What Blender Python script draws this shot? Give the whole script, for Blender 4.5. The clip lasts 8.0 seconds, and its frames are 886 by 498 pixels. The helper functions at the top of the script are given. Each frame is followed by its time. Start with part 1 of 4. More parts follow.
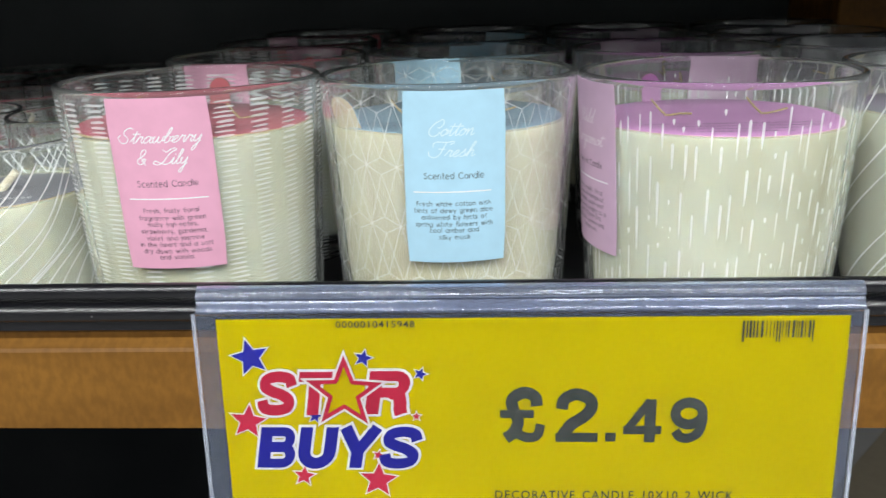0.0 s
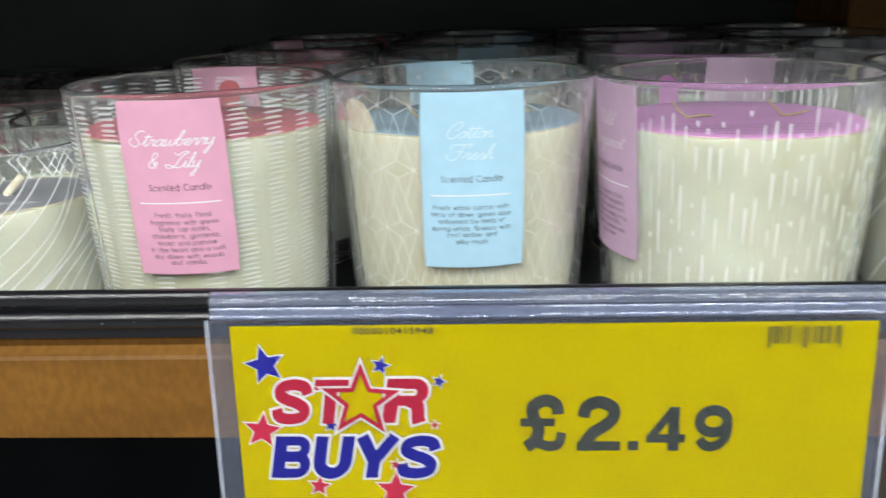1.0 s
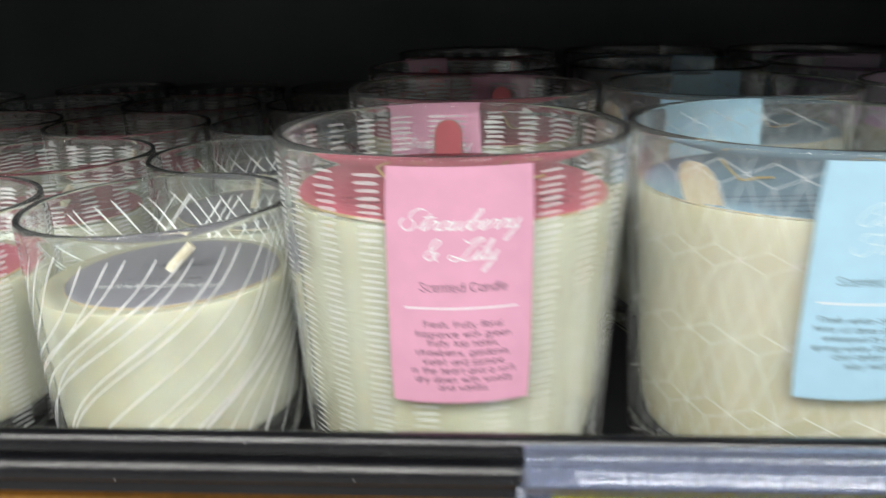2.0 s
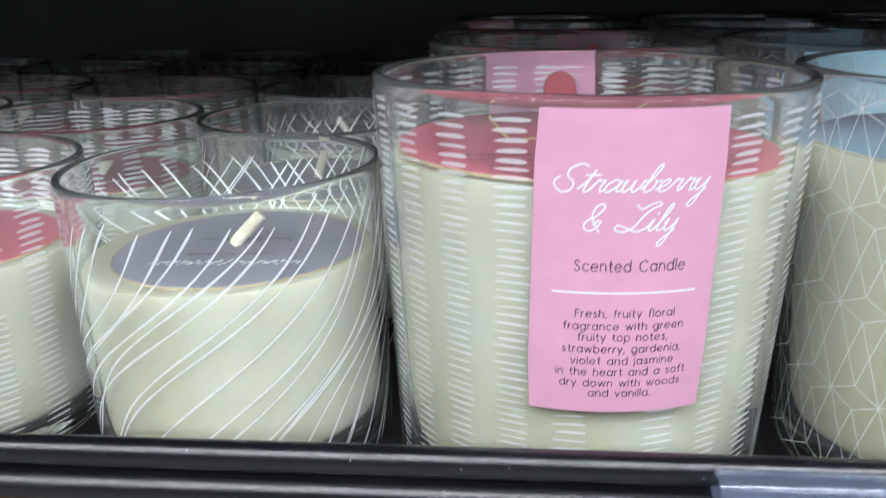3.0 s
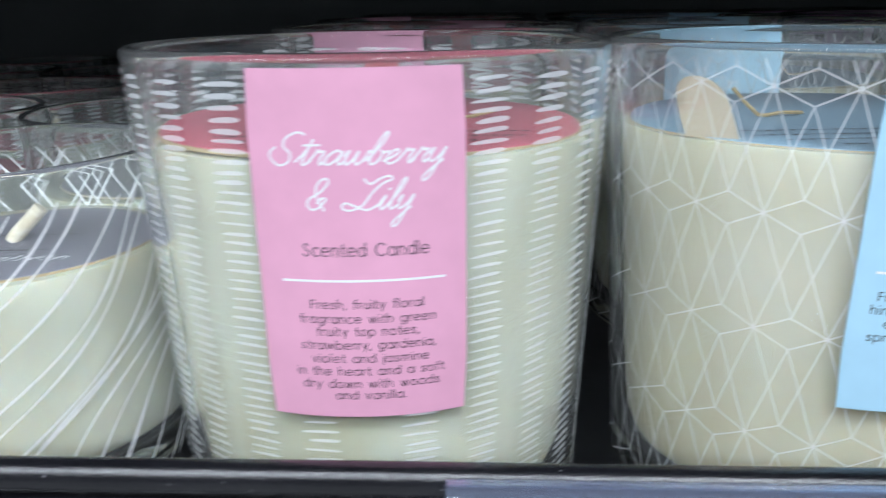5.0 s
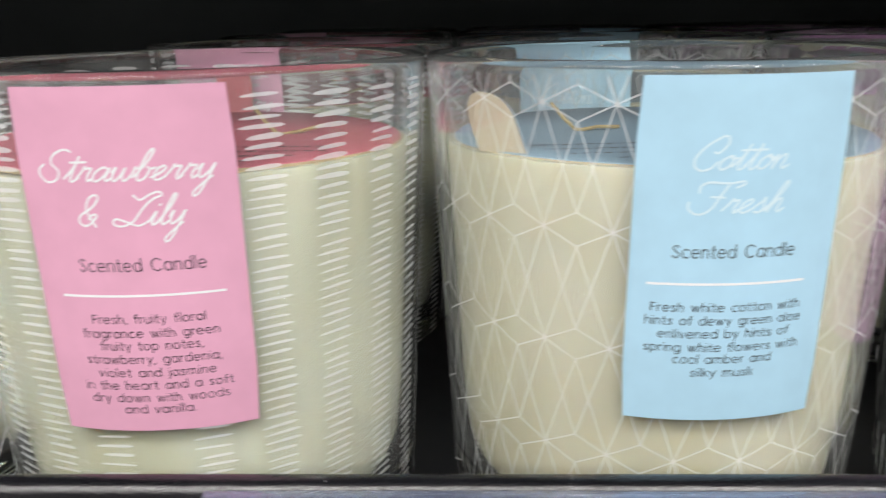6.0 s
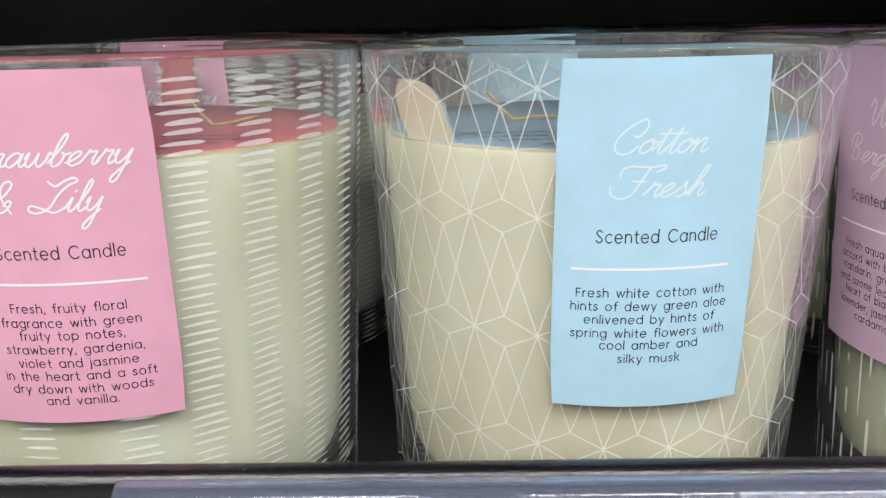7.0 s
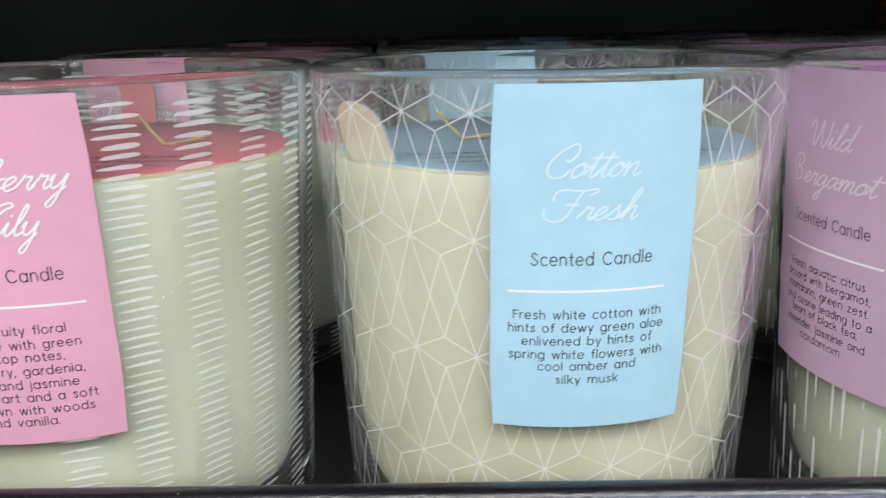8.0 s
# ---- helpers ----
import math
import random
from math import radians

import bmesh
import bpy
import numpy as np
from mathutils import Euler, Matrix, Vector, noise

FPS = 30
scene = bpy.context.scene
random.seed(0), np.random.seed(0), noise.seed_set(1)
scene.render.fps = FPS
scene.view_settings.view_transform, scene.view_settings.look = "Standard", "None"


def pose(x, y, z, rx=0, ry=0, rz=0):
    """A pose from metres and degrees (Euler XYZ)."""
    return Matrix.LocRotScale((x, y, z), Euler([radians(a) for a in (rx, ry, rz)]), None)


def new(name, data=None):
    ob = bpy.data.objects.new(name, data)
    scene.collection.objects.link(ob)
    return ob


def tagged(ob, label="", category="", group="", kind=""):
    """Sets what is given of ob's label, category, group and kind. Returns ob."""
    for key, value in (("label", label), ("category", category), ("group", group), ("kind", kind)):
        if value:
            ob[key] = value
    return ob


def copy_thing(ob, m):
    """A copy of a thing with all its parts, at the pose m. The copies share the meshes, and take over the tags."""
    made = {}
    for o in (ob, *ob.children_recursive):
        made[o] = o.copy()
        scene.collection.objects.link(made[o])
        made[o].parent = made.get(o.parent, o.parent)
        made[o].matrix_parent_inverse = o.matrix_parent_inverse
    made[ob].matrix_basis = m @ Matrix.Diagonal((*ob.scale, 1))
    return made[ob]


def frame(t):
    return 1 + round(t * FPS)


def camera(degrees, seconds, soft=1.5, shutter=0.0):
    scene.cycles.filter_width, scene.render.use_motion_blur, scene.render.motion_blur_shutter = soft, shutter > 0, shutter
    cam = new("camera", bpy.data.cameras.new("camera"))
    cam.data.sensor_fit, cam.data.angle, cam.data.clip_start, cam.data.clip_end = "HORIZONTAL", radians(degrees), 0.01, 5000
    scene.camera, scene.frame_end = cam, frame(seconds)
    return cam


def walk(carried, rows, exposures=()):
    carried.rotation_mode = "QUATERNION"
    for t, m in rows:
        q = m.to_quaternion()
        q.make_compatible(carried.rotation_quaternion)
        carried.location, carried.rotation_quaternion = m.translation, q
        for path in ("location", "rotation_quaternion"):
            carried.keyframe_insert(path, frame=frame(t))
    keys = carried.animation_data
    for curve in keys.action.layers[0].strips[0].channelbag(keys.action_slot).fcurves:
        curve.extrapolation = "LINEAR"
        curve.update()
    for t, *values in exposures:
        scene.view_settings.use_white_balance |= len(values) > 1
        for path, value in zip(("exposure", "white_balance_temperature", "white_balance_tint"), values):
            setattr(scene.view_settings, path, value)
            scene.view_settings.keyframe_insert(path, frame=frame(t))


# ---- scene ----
cam = camera(57.1, 8.0, soft=1.1, shutter=0.55)
cam.data.dof.use_dof, cam.data.dof.focus_distance, cam.data.dof.aperture_fstop = True, 0.172, 54.0
METRES, EYE, TILT, LEAN, TURN = 0.32, 1.331, -18.0, 1.5, 2.6
ROWS = [
    (0.0, -0.0002, 0.0002, -0.0003, -0.01, 0.01, 0.02),
    (0.5, 0.0167, 0.0003, 0.0002, -0.41, 0.15, 0.24),
    (1.0, -0.0216, 0.0176, -0.0005, -0.21, 0.36, 0.13),
    (1.5, -0.1477, 0.1099, 0.0254, 0.18, 0.55, -0.25),
    (2.0, -0.3025, 0.2656, 0.0896, 0.27, 0.64, -0.69),
    (2.2, -0.3326, 0.3177, 0.1045, 0.54, 0.23, -0.75),
    (3.3, -0.3913, 0.4037, 0.0582, 1.12, -0.19, -1.47),
    (3.5, -0.3860, 0.4109, 0.0494, 0.88, 0.23, -1.36),
    (4.0, -0.3851, 0.4201, 0.0387, 0.86, 0.30, -1.32),
    (4.5, -0.3296, 0.4282, 0.0637, 0.66, 0.68, -1.07),
    (5.0, -0.2506, 0.4483, 0.0622, 0.07, 1.02, -0.70),
    (5.2, -0.2293, 0.4521, 0.0667, -0.12, 0.59, -0.62),
    (6.3, -0.1135, 0.4372, 0.0622, -1.24, 2.28, -0.03),
    (6.5, -0.1006, 0.4402, 0.0672, -1.36, 2.23, 0.03),
    (7.0, -0.1131, 0.4428, 0.0530, -2.12, 2.38, 0.18),
    (7.5, -0.1057, 0.4392, 0.0553, -2.37, 2.53, 0.24),
    (8.0, -0.0815, 0.4385, 0.0630, -2.24, 2.58, 0.33),
]
EXPOSURES = [(0.0, -0.01, 6500, 8), (1.5, 0.0, 6550, 8), (2.0, 0.0, 6750, 8.5), (3.3, 0.0, 5850, 10), (4.5, -0.02, 5800, 10), (5.2, -0.05, 5800, 10),
             (6.3, -0.11, 7050, 13), (7.0, -0.10, 6850, 12.5), (7.5, -0.09, 6650, 11), (8.0, -0.08, 6500, 10.5)]
walk(cam, [(t, pose(0, 0, EYE, TILT, LEAN, TURN) @ pose(METRES * x, METRES * y, METRES * z, 90 + pitch, roll, yaw)) for t, x, y, z, yaw, pitch, roll in ROWS], EXPOSURES)


# ---- world and light ----
world = bpy.data.worlds.new("store_world")
world.use_nodes = True
world.node_tree.nodes["Background"].inputs[0].default_value = (0.8, 0.9, 1.0, 1)
world.node_tree.nodes["Background"].inputs[1].default_value = 0.02
scene.world = world
LAMP_WATTS = 38.0
LAMP_SPOTS = [(-2.4, -1.5), (-0.8, -1.5), (0.8, -1.5), (2.4, -1.5), (-1.6, -3.0), (0.0, -3.0), (1.6, -3.0)]
CEIL = 3.0

# ---- plan ----
DECK = 1.200          # top of the metal tray, on which the candles stand
BIG_R, BIG_H = 0.0488, 0.1005
SMALL_R, SMALL_H = 0.0397, 0.0763
BACK_Y = 0.70


# ---- materials ----
def material(name, colour, rough=0.5, metal=0.0, **more):
    m = bpy.data.materials.new(name)
    m.use_nodes = True
    b = m.node_tree.nodes["Principled BSDF"]
    b.inputs["Base Color"].default_value = (*colour, 1)
    b.inputs["Roughness"].default_value = rough
    b.inputs["Metallic"].default_value = metal
    for key, value in more.items():
        b.inputs[key.replace("_", " ")].default_value = value
    return m


def add(m, kind, **settings):
    n = m.node_tree.nodes.new(kind)
    for key, value in settings.items():
        n.inputs[key.replace("_", " ")].default_value = value
    return n


def coords(m, scale=(1, 1, 1)):
    tc, mp = add(m, "ShaderNodeTexCoord"), add(m, "ShaderNodeMapping")
    mp.inputs["Scale"].default_value = scale
    m.node_tree.links.new(tc.outputs["Object"], mp.inputs["Vector"])
    return mp.outputs["Vector"]


def mottle(m, low, high, scale, where=None, detail=4.0, span=(0.35, 0.65)):
    """Colour that drifts between low and high by noise."""
    link = m.node_tree.links.new
    n, r = add(m, "ShaderNodeTexNoise", Scale=scale, Detail=detail), add(m, "ShaderNodeValToRGB")
    link(where or coords(m), n.inputs["Vector"])
    r.color_ramp.elements[0].position, r.color_ramp.elements[1].position = span
    r.color_ramp.elements[0].color, r.color_ramp.elements[1].color = (*low, 1), (*high, 1)
    link(n.outputs["Fac"], r.inputs["Fac"])
    link(r.outputs["Color"], m.node_tree.nodes["Principled BSDF"].inputs["Base Color"])
    return m


def bumpy(m, scale, strength, distance=0.0005, where=None, detail=3.0):
    link = m.node_tree.links.new
    n, b = add(m, "ShaderNodeTexNoise", Scale=scale, Detail=detail), add(m, "ShaderNodeBump", Strength=strength, Distance=distance)
    link(where or coords(m), n.inputs["Vector"])
    link(n.outputs["Fac"], b.inputs["Height"])
    link(b.outputs["Normal"], m.node_tree.nodes["Principled BSDF"].inputs["Normal"])
    return m


def rough_drift(m, low, high, scale):
    link = m.node_tree.links.new
    n, r = add(m, "ShaderNodeTexNoise", Scale=scale, Detail=5.0), add(m, "ShaderNodeMapRange")
    r.inputs["From Min"].default_value, r.inputs["From Max"].default_value = 0.35, 0.65
    r.inputs["To Min"].default_value, r.inputs["To Max"].default_value = low, high
    link(coords(m), n.inputs["Vector"])
    link(n.outputs["Fac"], r.inputs["Value"])
    link(r.outputs["Result"], m.node_tree.nodes["Principled BSDF"].inputs["Roughness"])
    return m


GLASS = material("clear_glass", (0.955, 0.98, 0.97), 0.0, Transmission_Weight=0.972, IOR=1.5)
PLASTIC = rough_drift(material("milky_blue_plastic", (0.44, 0.49, 0.63), 0.1, Transmission_Weight=0.88, IOR=1.46), 0.07, 0.12, 60)
CLEAR = material("clear_plastic", (0.95, 0.955, 0.97), 0.0, Transmission_Weight=1.0, IOR=1.22)
EDGE_CLEAR = material("folded_clear_edge", (0.78, 0.83, 0.93), 0.12, Transmission_Weight=0.82, IOR=1.46)
SHEET = rough_drift(material("bluish_clear_sheet", (0.52, 0.58, 0.72), 0.06, Transmission_Weight=0.95, IOR=1.3), 0.03, 0.07, 40)


def wax_material(name, low, high):
    m = material(name, high, 0.42, Subsurface_Weight=0.55, Subsurface_Scale=0.010)
    mottle(m, low, high, 34, coords(m, (1, 1, 0.35)), 3.0, (0.34, 0.66))
    m.node_tree.nodes["Principled BSDF"].inputs["Subsurface Radius"].default_value = (1.0, 0.7, 0.4)
    return bumpy(m, 90, 0.25, 0.0006)


WAX_GREEN = wax_material("wax_pale_green_cream", (0.292, 0.283, 0.192), (0.402, 0.406, 0.330))
WAX_CREAM = wax_material("wax_cream", (0.312, 0.293, 0.200), (0.404, 0.389, 0.308))
def print_ink(name, cover):
    return mottle(material(name, (0.93, 0.95, 0.97), 0.5, Alpha=cover), (0.86, 0.88, 0.9), (0.96, 0.97, 0.98), 900)


INK_DASH, INK_LATTICE, INK_RAIN, INK_WAVE = print_ink("white_dash_ink", 0.56), print_ink("thin_white_lattice_ink", 0.54), print_ink("white_rain_ink", 0.64), print_ink("dense_white_wave_ink", 0.74)
INK_DARK = material("dark_ink", (0.032, 0.03, 0.036), 0.6)
INK_WHITE = material("white_label_ink", (0.9, 0.9, 0.92), 0.55)
INK_PALE_BLUE = material("pale_blue_white_ink", (0.70, 0.86, 0.94), 0.55)
INK_PALE_LILAC = material("pale_lilac_white_ink", (0.76, 0.66, 0.74), 0.55)


def paper(name, colour, grain=0.94):
    m = mottle(material(name, colour, 0.48), tuple(c * grain for c in colour), colour, 160)
    return bumpy(m, 1400, 0.08, 0.0001)


PINK = paper("pink_label_paper", (0.83, 0.42, 0.58))
BLUE = paper("pale_blue_label_paper", (0.47, 0.74, 0.91))
LILAC = paper("lilac_label_paper", (0.62, 0.42, 0.58))
GREY_LABEL = paper("grey_label_paper", (0.42, 0.41, 0.45))
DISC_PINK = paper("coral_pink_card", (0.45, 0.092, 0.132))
# same card as DISC_PINK, lightened to stand in for light on the tab
TAB_PINK_LIT = paper("lit_coral_card", (0.82, 0.22, 0.25))
DISC_BLUE = paper("powder_blue_card", (0.19, 0.30, 0.385))
DISC_LILAC = paper("orchid_card", (0.49, 0.205, 0.46))
DISC_GREY = paper("purple_grey_card", (0.19, 0.187, 0.22))
CARD_BACK = paper("cream_card_back", (0.39, 0.335, 0.245))
CARD_EDGE = material("waxed_card_edge", (0.36, 0.28, 0.15), 0.5)
WICK = bumpy(mottle(material("cotton_wick", (0.8, 0.72, 0.55), 0.8), (0.68, 0.6, 0.42), (0.85, 0.8, 0.66), 500), 1200, 0.5)
WICK_GOLD = mottle(material("waxed_gold_wick", (0.38, 0.28, 0.11), 0.6), (0.28, 0.2, 0.08), (0.42, 0.32, 0.14), 600)

BLACK_METAL = bumpy(rough_drift(mottle(material("black_powder_coat", (0.009, 0.009, 0.011), 0.3, Specular_IOR_Level=0.85), (0.006, 0.006, 0.008), (0.012, 0.012, 0.015), 30), 0.11, 0.17, 40), 2600, 0.5, 0.00018)
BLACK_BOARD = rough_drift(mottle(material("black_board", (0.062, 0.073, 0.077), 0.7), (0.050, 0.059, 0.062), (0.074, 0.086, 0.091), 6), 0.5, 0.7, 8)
# the same black board with the under-shelf shade painted into its colour
SHADED_BLACK = rough_drift(mottle(material("shaded_black_board", (0.006, 0.007, 0.008), 0.7, Specular_IOR_Level=0.1), (0.004, 0.005, 0.006), (0.008, 0.009, 0.010), 6), 0.6, 0.8, 8)
TRAY_BLACK = rough_drift(mottle(material("scuffed_black_tray", (0.012, 0.013, 0.014), 0.5), (0.009, 0.0095, 0.0105), (0.015, 0.016, 0.0175), 18), 0.4, 0.6, 14)


def wood_material(name, low, high):
    m = material(name, high, 0.55, Specular_IOR_Level=0.3)
    link = m.node_tree.links.new
    grain = coords(m, (2.0, 30.0, 9.0))
    mottle(m, low, high, 5.0, grain, 8.0, (0.3, 0.7))
    # short cross figure, as in varnished beech
    fine, ramp, mix = add(m, "ShaderNodeTexNoise", Scale=260.0, Detail=5.0), add(m, "ShaderNodeValToRGB"), m.node_tree.nodes.new("ShaderNodeMixRGB")
    link(coords(m, (1.5, 1.0, 0.8)), fine.inputs["Vector"])
    ramp.color_ramp.elements[0].position, ramp.color_ramp.elements[1].position = 0.38, 0.62
    ramp.color_ramp.elements[0].color, ramp.color_ramp.elements[1].color = (0.84, 0.81, 0.75, 1), (1.08, 1.06, 1.02, 1)
    link(fine.outputs["Fac"], ramp.inputs["Fac"])
    mix.blend_type, mix.inputs["Fac"].default_value = "MULTIPLY", 0.8
    base = m.node_tree.nodes["Principled BSDF"].inputs["Base Color"]
    link(base.links[0].from_socket, mix.inputs["Color1"])
    link(ramp.outputs["Color"], mix.inputs["Color2"])
    link(mix.outputs["Color"], base)
    return bumpy(m, 300, 0.15, 0.0003, coords(m, (1, 8, 8)))


WOOD = wood_material("varnished_beech", (0.155, 0.068, 0.0095), (0.245, 0.112, 0.017))
YELLOW = bumpy(mottle(material("yellow_sign_paper", (0.285, 0.232, 0.0003), 0.6, Specular_IOR_Level=0.02), (0.246, 0.199, 0.0003), (0.272, 0.222, 0.0003), 9), 30, 0.35, 0.002, detail=1.5)
SIGN_DARK = mottle(material("dark_grey_sign_ink", (0.022, 0.027, 0.026), 0.6, Specular_IOR_Level=0.15), (0.018, 0.022, 0.021), (0.030, 0.035, 0.034), 300)
SIGN_RED = material("red_sign_ink", (0.26, 0.012, 0.032), 0.5, Specular_IOR_Level=0.1)
SIGN_BLUE = material("blue_sign_ink", (0.010, 0.011, 0.155), 0.5, Specular_IOR_Level=0.1)
SIGN_WHITE = material("white_sign_ink", (0.40, 0.40, 0.41), 0.5)
GREY_CARD = mottle(material("grey_carton", (0.46, 0.455, 0.45), 0.7), (0.42, 0.415, 0.41), (0.50, 0.495, 0.49), 20)
WALL = bumpy(mottle(material("white_wall_paint", (0.7, 0.7, 0.69), 0.7), (0.62, 0.62, 0.61), (0.74, 0.74, 0.73), 2), 60, 0.1)
DARK_WALL = mottle(material("dark_grey_wall_paint", (0.12, 0.12, 0.125), 0.7), (0.08, 0.08, 0.085), (0.16, 0.16, 0.165), 1.5)
FLOOR = rough_drift(mottle(material("grey_vinyl_floor", (0.16, 0.16, 0.16), 0.4), (0.13, 0.13, 0.13), (0.19, 0.19, 0.19), 5), 0.25, 0.5, 6)
LAMP_WHITE = material("lamp_housing_white", (0.8, 0.8, 0.8), 0.4)


# ---- mesh helpers ----
def mesh_of(bm, mat, smooth=True):
    me = bpy.data.meshes.new("mesh")
    bm.to_mesh(me)
    bm.free()
    me.materials.append(mat)
    if smooth:
        me.shade_smooth()
        me.set_sharp_from_angle(angle=radians(38))
    return me


def part(name, bm, mat, parent, label="", smooth=True):
    """Links a bmesh as one mesh object under a thing or a part."""
    me = mesh_of(bm, mat, smooth) if isinstance(bm, bmesh.types.BMesh) else bm
    me.name = name
    ob = new(name, me)
    ob.parent = parent
    if label:
        ob["label"] = label
    return ob


def box(x0, x1, y0, y1, z0, z1, bevel=0.0, segments=2):
    bm = bmesh.new()
    bmesh.ops.create_cube(bm, size=1.0)
    bmesh.ops.scale(bm, vec=(x1 - x0, y1 - y0, z1 - z0), verts=bm.verts)
    bmesh.ops.translate(bm, vec=((x0 + x1) / 2, (y0 + y1) / 2, (z0 + z1) / 2), verts=bm.verts)
    if bevel:
        bmesh.ops.bevel(bm, geom=bm.edges[:], offset=bevel, segments=segments, profile=0.5, affect="EDGES")
    return bm


def structure(name, bm, mat, label, smooth=False):
    return tagged(new(name, mesh_of(bm, mat, smooth)), label, kind="structure")


def lathe(profile, steps=72):
    """Turns a list of (r, z) round the z axis; r = 0 closes it."""
    bm = bmesh.new()
    rings = []
    for r, z in profile:
        if r <= 0:
            rings.append([bm.verts.new((0, 0, z))])
        else:
            rings.append([bm.verts.new((r * math.cos(a), r * math.sin(a), z)) for a in np.linspace(0, 2 * math.pi, steps, endpoint=False)])
    for a, b in zip(rings, rings[1:]):
        for i in range(steps):
            j = (i + 1) % steps
            if len(a) == 1:
                bm.faces.new((a[0], b[j], b[i]))
            elif len(b) == 1:
                bm.faces.new((a[i], a[j], b[0]))
            else:
                bm.faces.new((a[i], a[j], b[j], b[i]))
    bmesh.ops.recalc_face_normals(bm, faces=bm.faces)
    return bm


def arc(cx, cz, r, a0, a1, n=6):
    return [(cx + r * math.cos(radians(a)), cz + r * math.sin(radians(a))) for a in np.linspace(a0, a1, n)]


def extrude_profile(points, x0, x1, closed=True):
    """A (y, z) outline carried along x, with end caps."""
    bm = bmesh.new()
    a = [bm.verts.new((x0, y, z)) for y, z in points]
    b = [bm.verts.new((x1, y, z)) for y, z in points]
    n = len(points)
    for i in range(n):
        j = (i + 1) % n
        bm.faces.new((a[i], a[j], b[j], b[i]))
    bm.faces.new(a)
    bm.faces.new(b)
    bmesh.ops.recalc_face_normals(bm, faces=bm.faces)
    return bm


def tube(points, r, steps=8, flat=1.0):
    """A round or flattened rod through points."""
    bm = bmesh.new()
    pts = [Vector(p) for p in points]
    rings = []
    for i, p in enumerate(pts):
        d = (pts[min(i + 1, len(pts) - 1)] - pts[max(i - 1, 0)]).normalized()
        side = d.cross(Vector((0.13, 0.21, 1))).normalized()
        up = side.cross(d)
        rings.append([bm.verts.new(p + side * r * math.cos(a) + up * r * flat * math.sin(a)) for a in np.linspace(0, 2 * math.pi, steps, endpoint=False)])
    for a, b in zip(rings, rings[1:]):
        for i in range(steps):
            bm.faces.new((a[i], a[(i + 1) % steps], b[(i + 1) % steps], b[i]))
    bm.faces.new(rings[0])
    bm.faces.new(rings[-1])
    bmesh.ops.recalc_face_normals(bm, faces=bm.faces)
    return bm


def text_shape(body, shear=0.0, weight=0.0, spacing=1.0, word=1.0):
    """The outlines of a word as flat triangles: points (x, y) in units of the type size, and faces."""
    cu = bpy.data.curves.new("type", "FONT")
    cu.body, cu.shear, cu.offset, cu.resolution_u = body, shear, weight, 3
    cu.space_character, cu.space_word = spacing, word
    ob = bpy.data.objects.new("type", cu)
    scene.collection.objects.link(ob)
    me = bpy.data.meshes.new_from_object(ob)
    pts = [(v.co.x, v.co.y) for v in me.vertices]
    faces = [tuple(p.vertices) for p in me.polygons]
    bpy.data.objects.remove(ob)
    bpy.data.curves.remove(cu)
    bpy.data.meshes.remove(me)
    return pts, faces


CAP = 0.70   # height of the font's capitals against its type size


def set_text(bm, body, x0, x1, base, cap, place, **style):
    """Writes body between x0 and x1 on the line base with capitals cap high; place maps (u, v) to a point."""
    pts, faces = text_shape(body, **style)
    lo, hi = min(p[0] for p in pts), max(p[0] for p in pts)
    k = (x1 - x0) / (hi - lo)
    verts = [bm.verts.new(place(x0 + (x - lo) * k, base + y * cap / CAP)) for x, y in pts]
    for f in faces:
        bm.faces.new([verts[i] for i in f])


# ---- jars and candles ----
class Jar:
    """The shape of a tapered tumbler: rim radius, height, base radius, thickness of the wall."""

    def __init__(self, rim, height, base, wall, floor, wax_top):
        self.rim, self.height, self.base, self.wall, self.floor, self.wax_top = rim, height, base, wall, floor, wax_top

    def radius(self, z):
        return self.base + (self.rim - self.base) * max(0.0, z - 0.006) / (self.height - 0.006)

    def glass(self):
        b, h, w = self.base, self.height, self.wall
        # close rings beside each bend keep the straight wall's shading straight
        heights = [0.0095, 0.0105, 0.012, 0.016, *np.linspace(0.022, h - 0.008, 6), h - 0.005, h - 0.0035, h - 0.0027]
        top, low = self.radius(h - w / 2), self.floor
        out = [(0, 0.0012), (b * 0.72, 0.0012), (b * 0.80, 0.0)] + arc(b - 0.0075, 0.0078, 0.0075, -82, -4, 9)
        out += [(self.radius(z), z) for z in heights]
        out += arc(top - w / 2, h - w / 2, w / 2, 4, 176, 11)
        out += [(self.radius(z) - w, z) for z in reversed(heights) if z > low + 0.0075]
        out += arc(self.radius(low) - w - 0.006, low + 0.006, 0.006, -3, -84, 8)
        return lathe(out + [((self.radius(low) - w) * 0.7, low), (0, low - 0.0005)], 96)

    def wax(self):
        gap, t = self.wall + 0.0006, self.wax_top
        out = [(0, self.floor + 0.0004)] + arc(self.radius(self.floor) - gap - 0.0062, self.floor + 0.0066, 0.006, -80, -5, 5)
        out += [(self.radius(z) - gap, z) for z in np.linspace(self.floor + 0.009, t - 0.0012, 6)]
        r = self.radius(t) - gap
        return lathe(out + [(r - 0.0004, t - 0.0003), (r - 0.0014, t), (r - 0.0035, t - 0.0004), (0, t - 0.0004)])

    def on(self, u, z, lift=0.0, flat=False):
        """A point on the outside, u metres round from the front: of the rim, or (flat) of this height."""
        r = self.radius(z) + lift
        a = u / (r if flat else self.rim)
        return (r * math.sin(a), -r * math.cos(a), z)


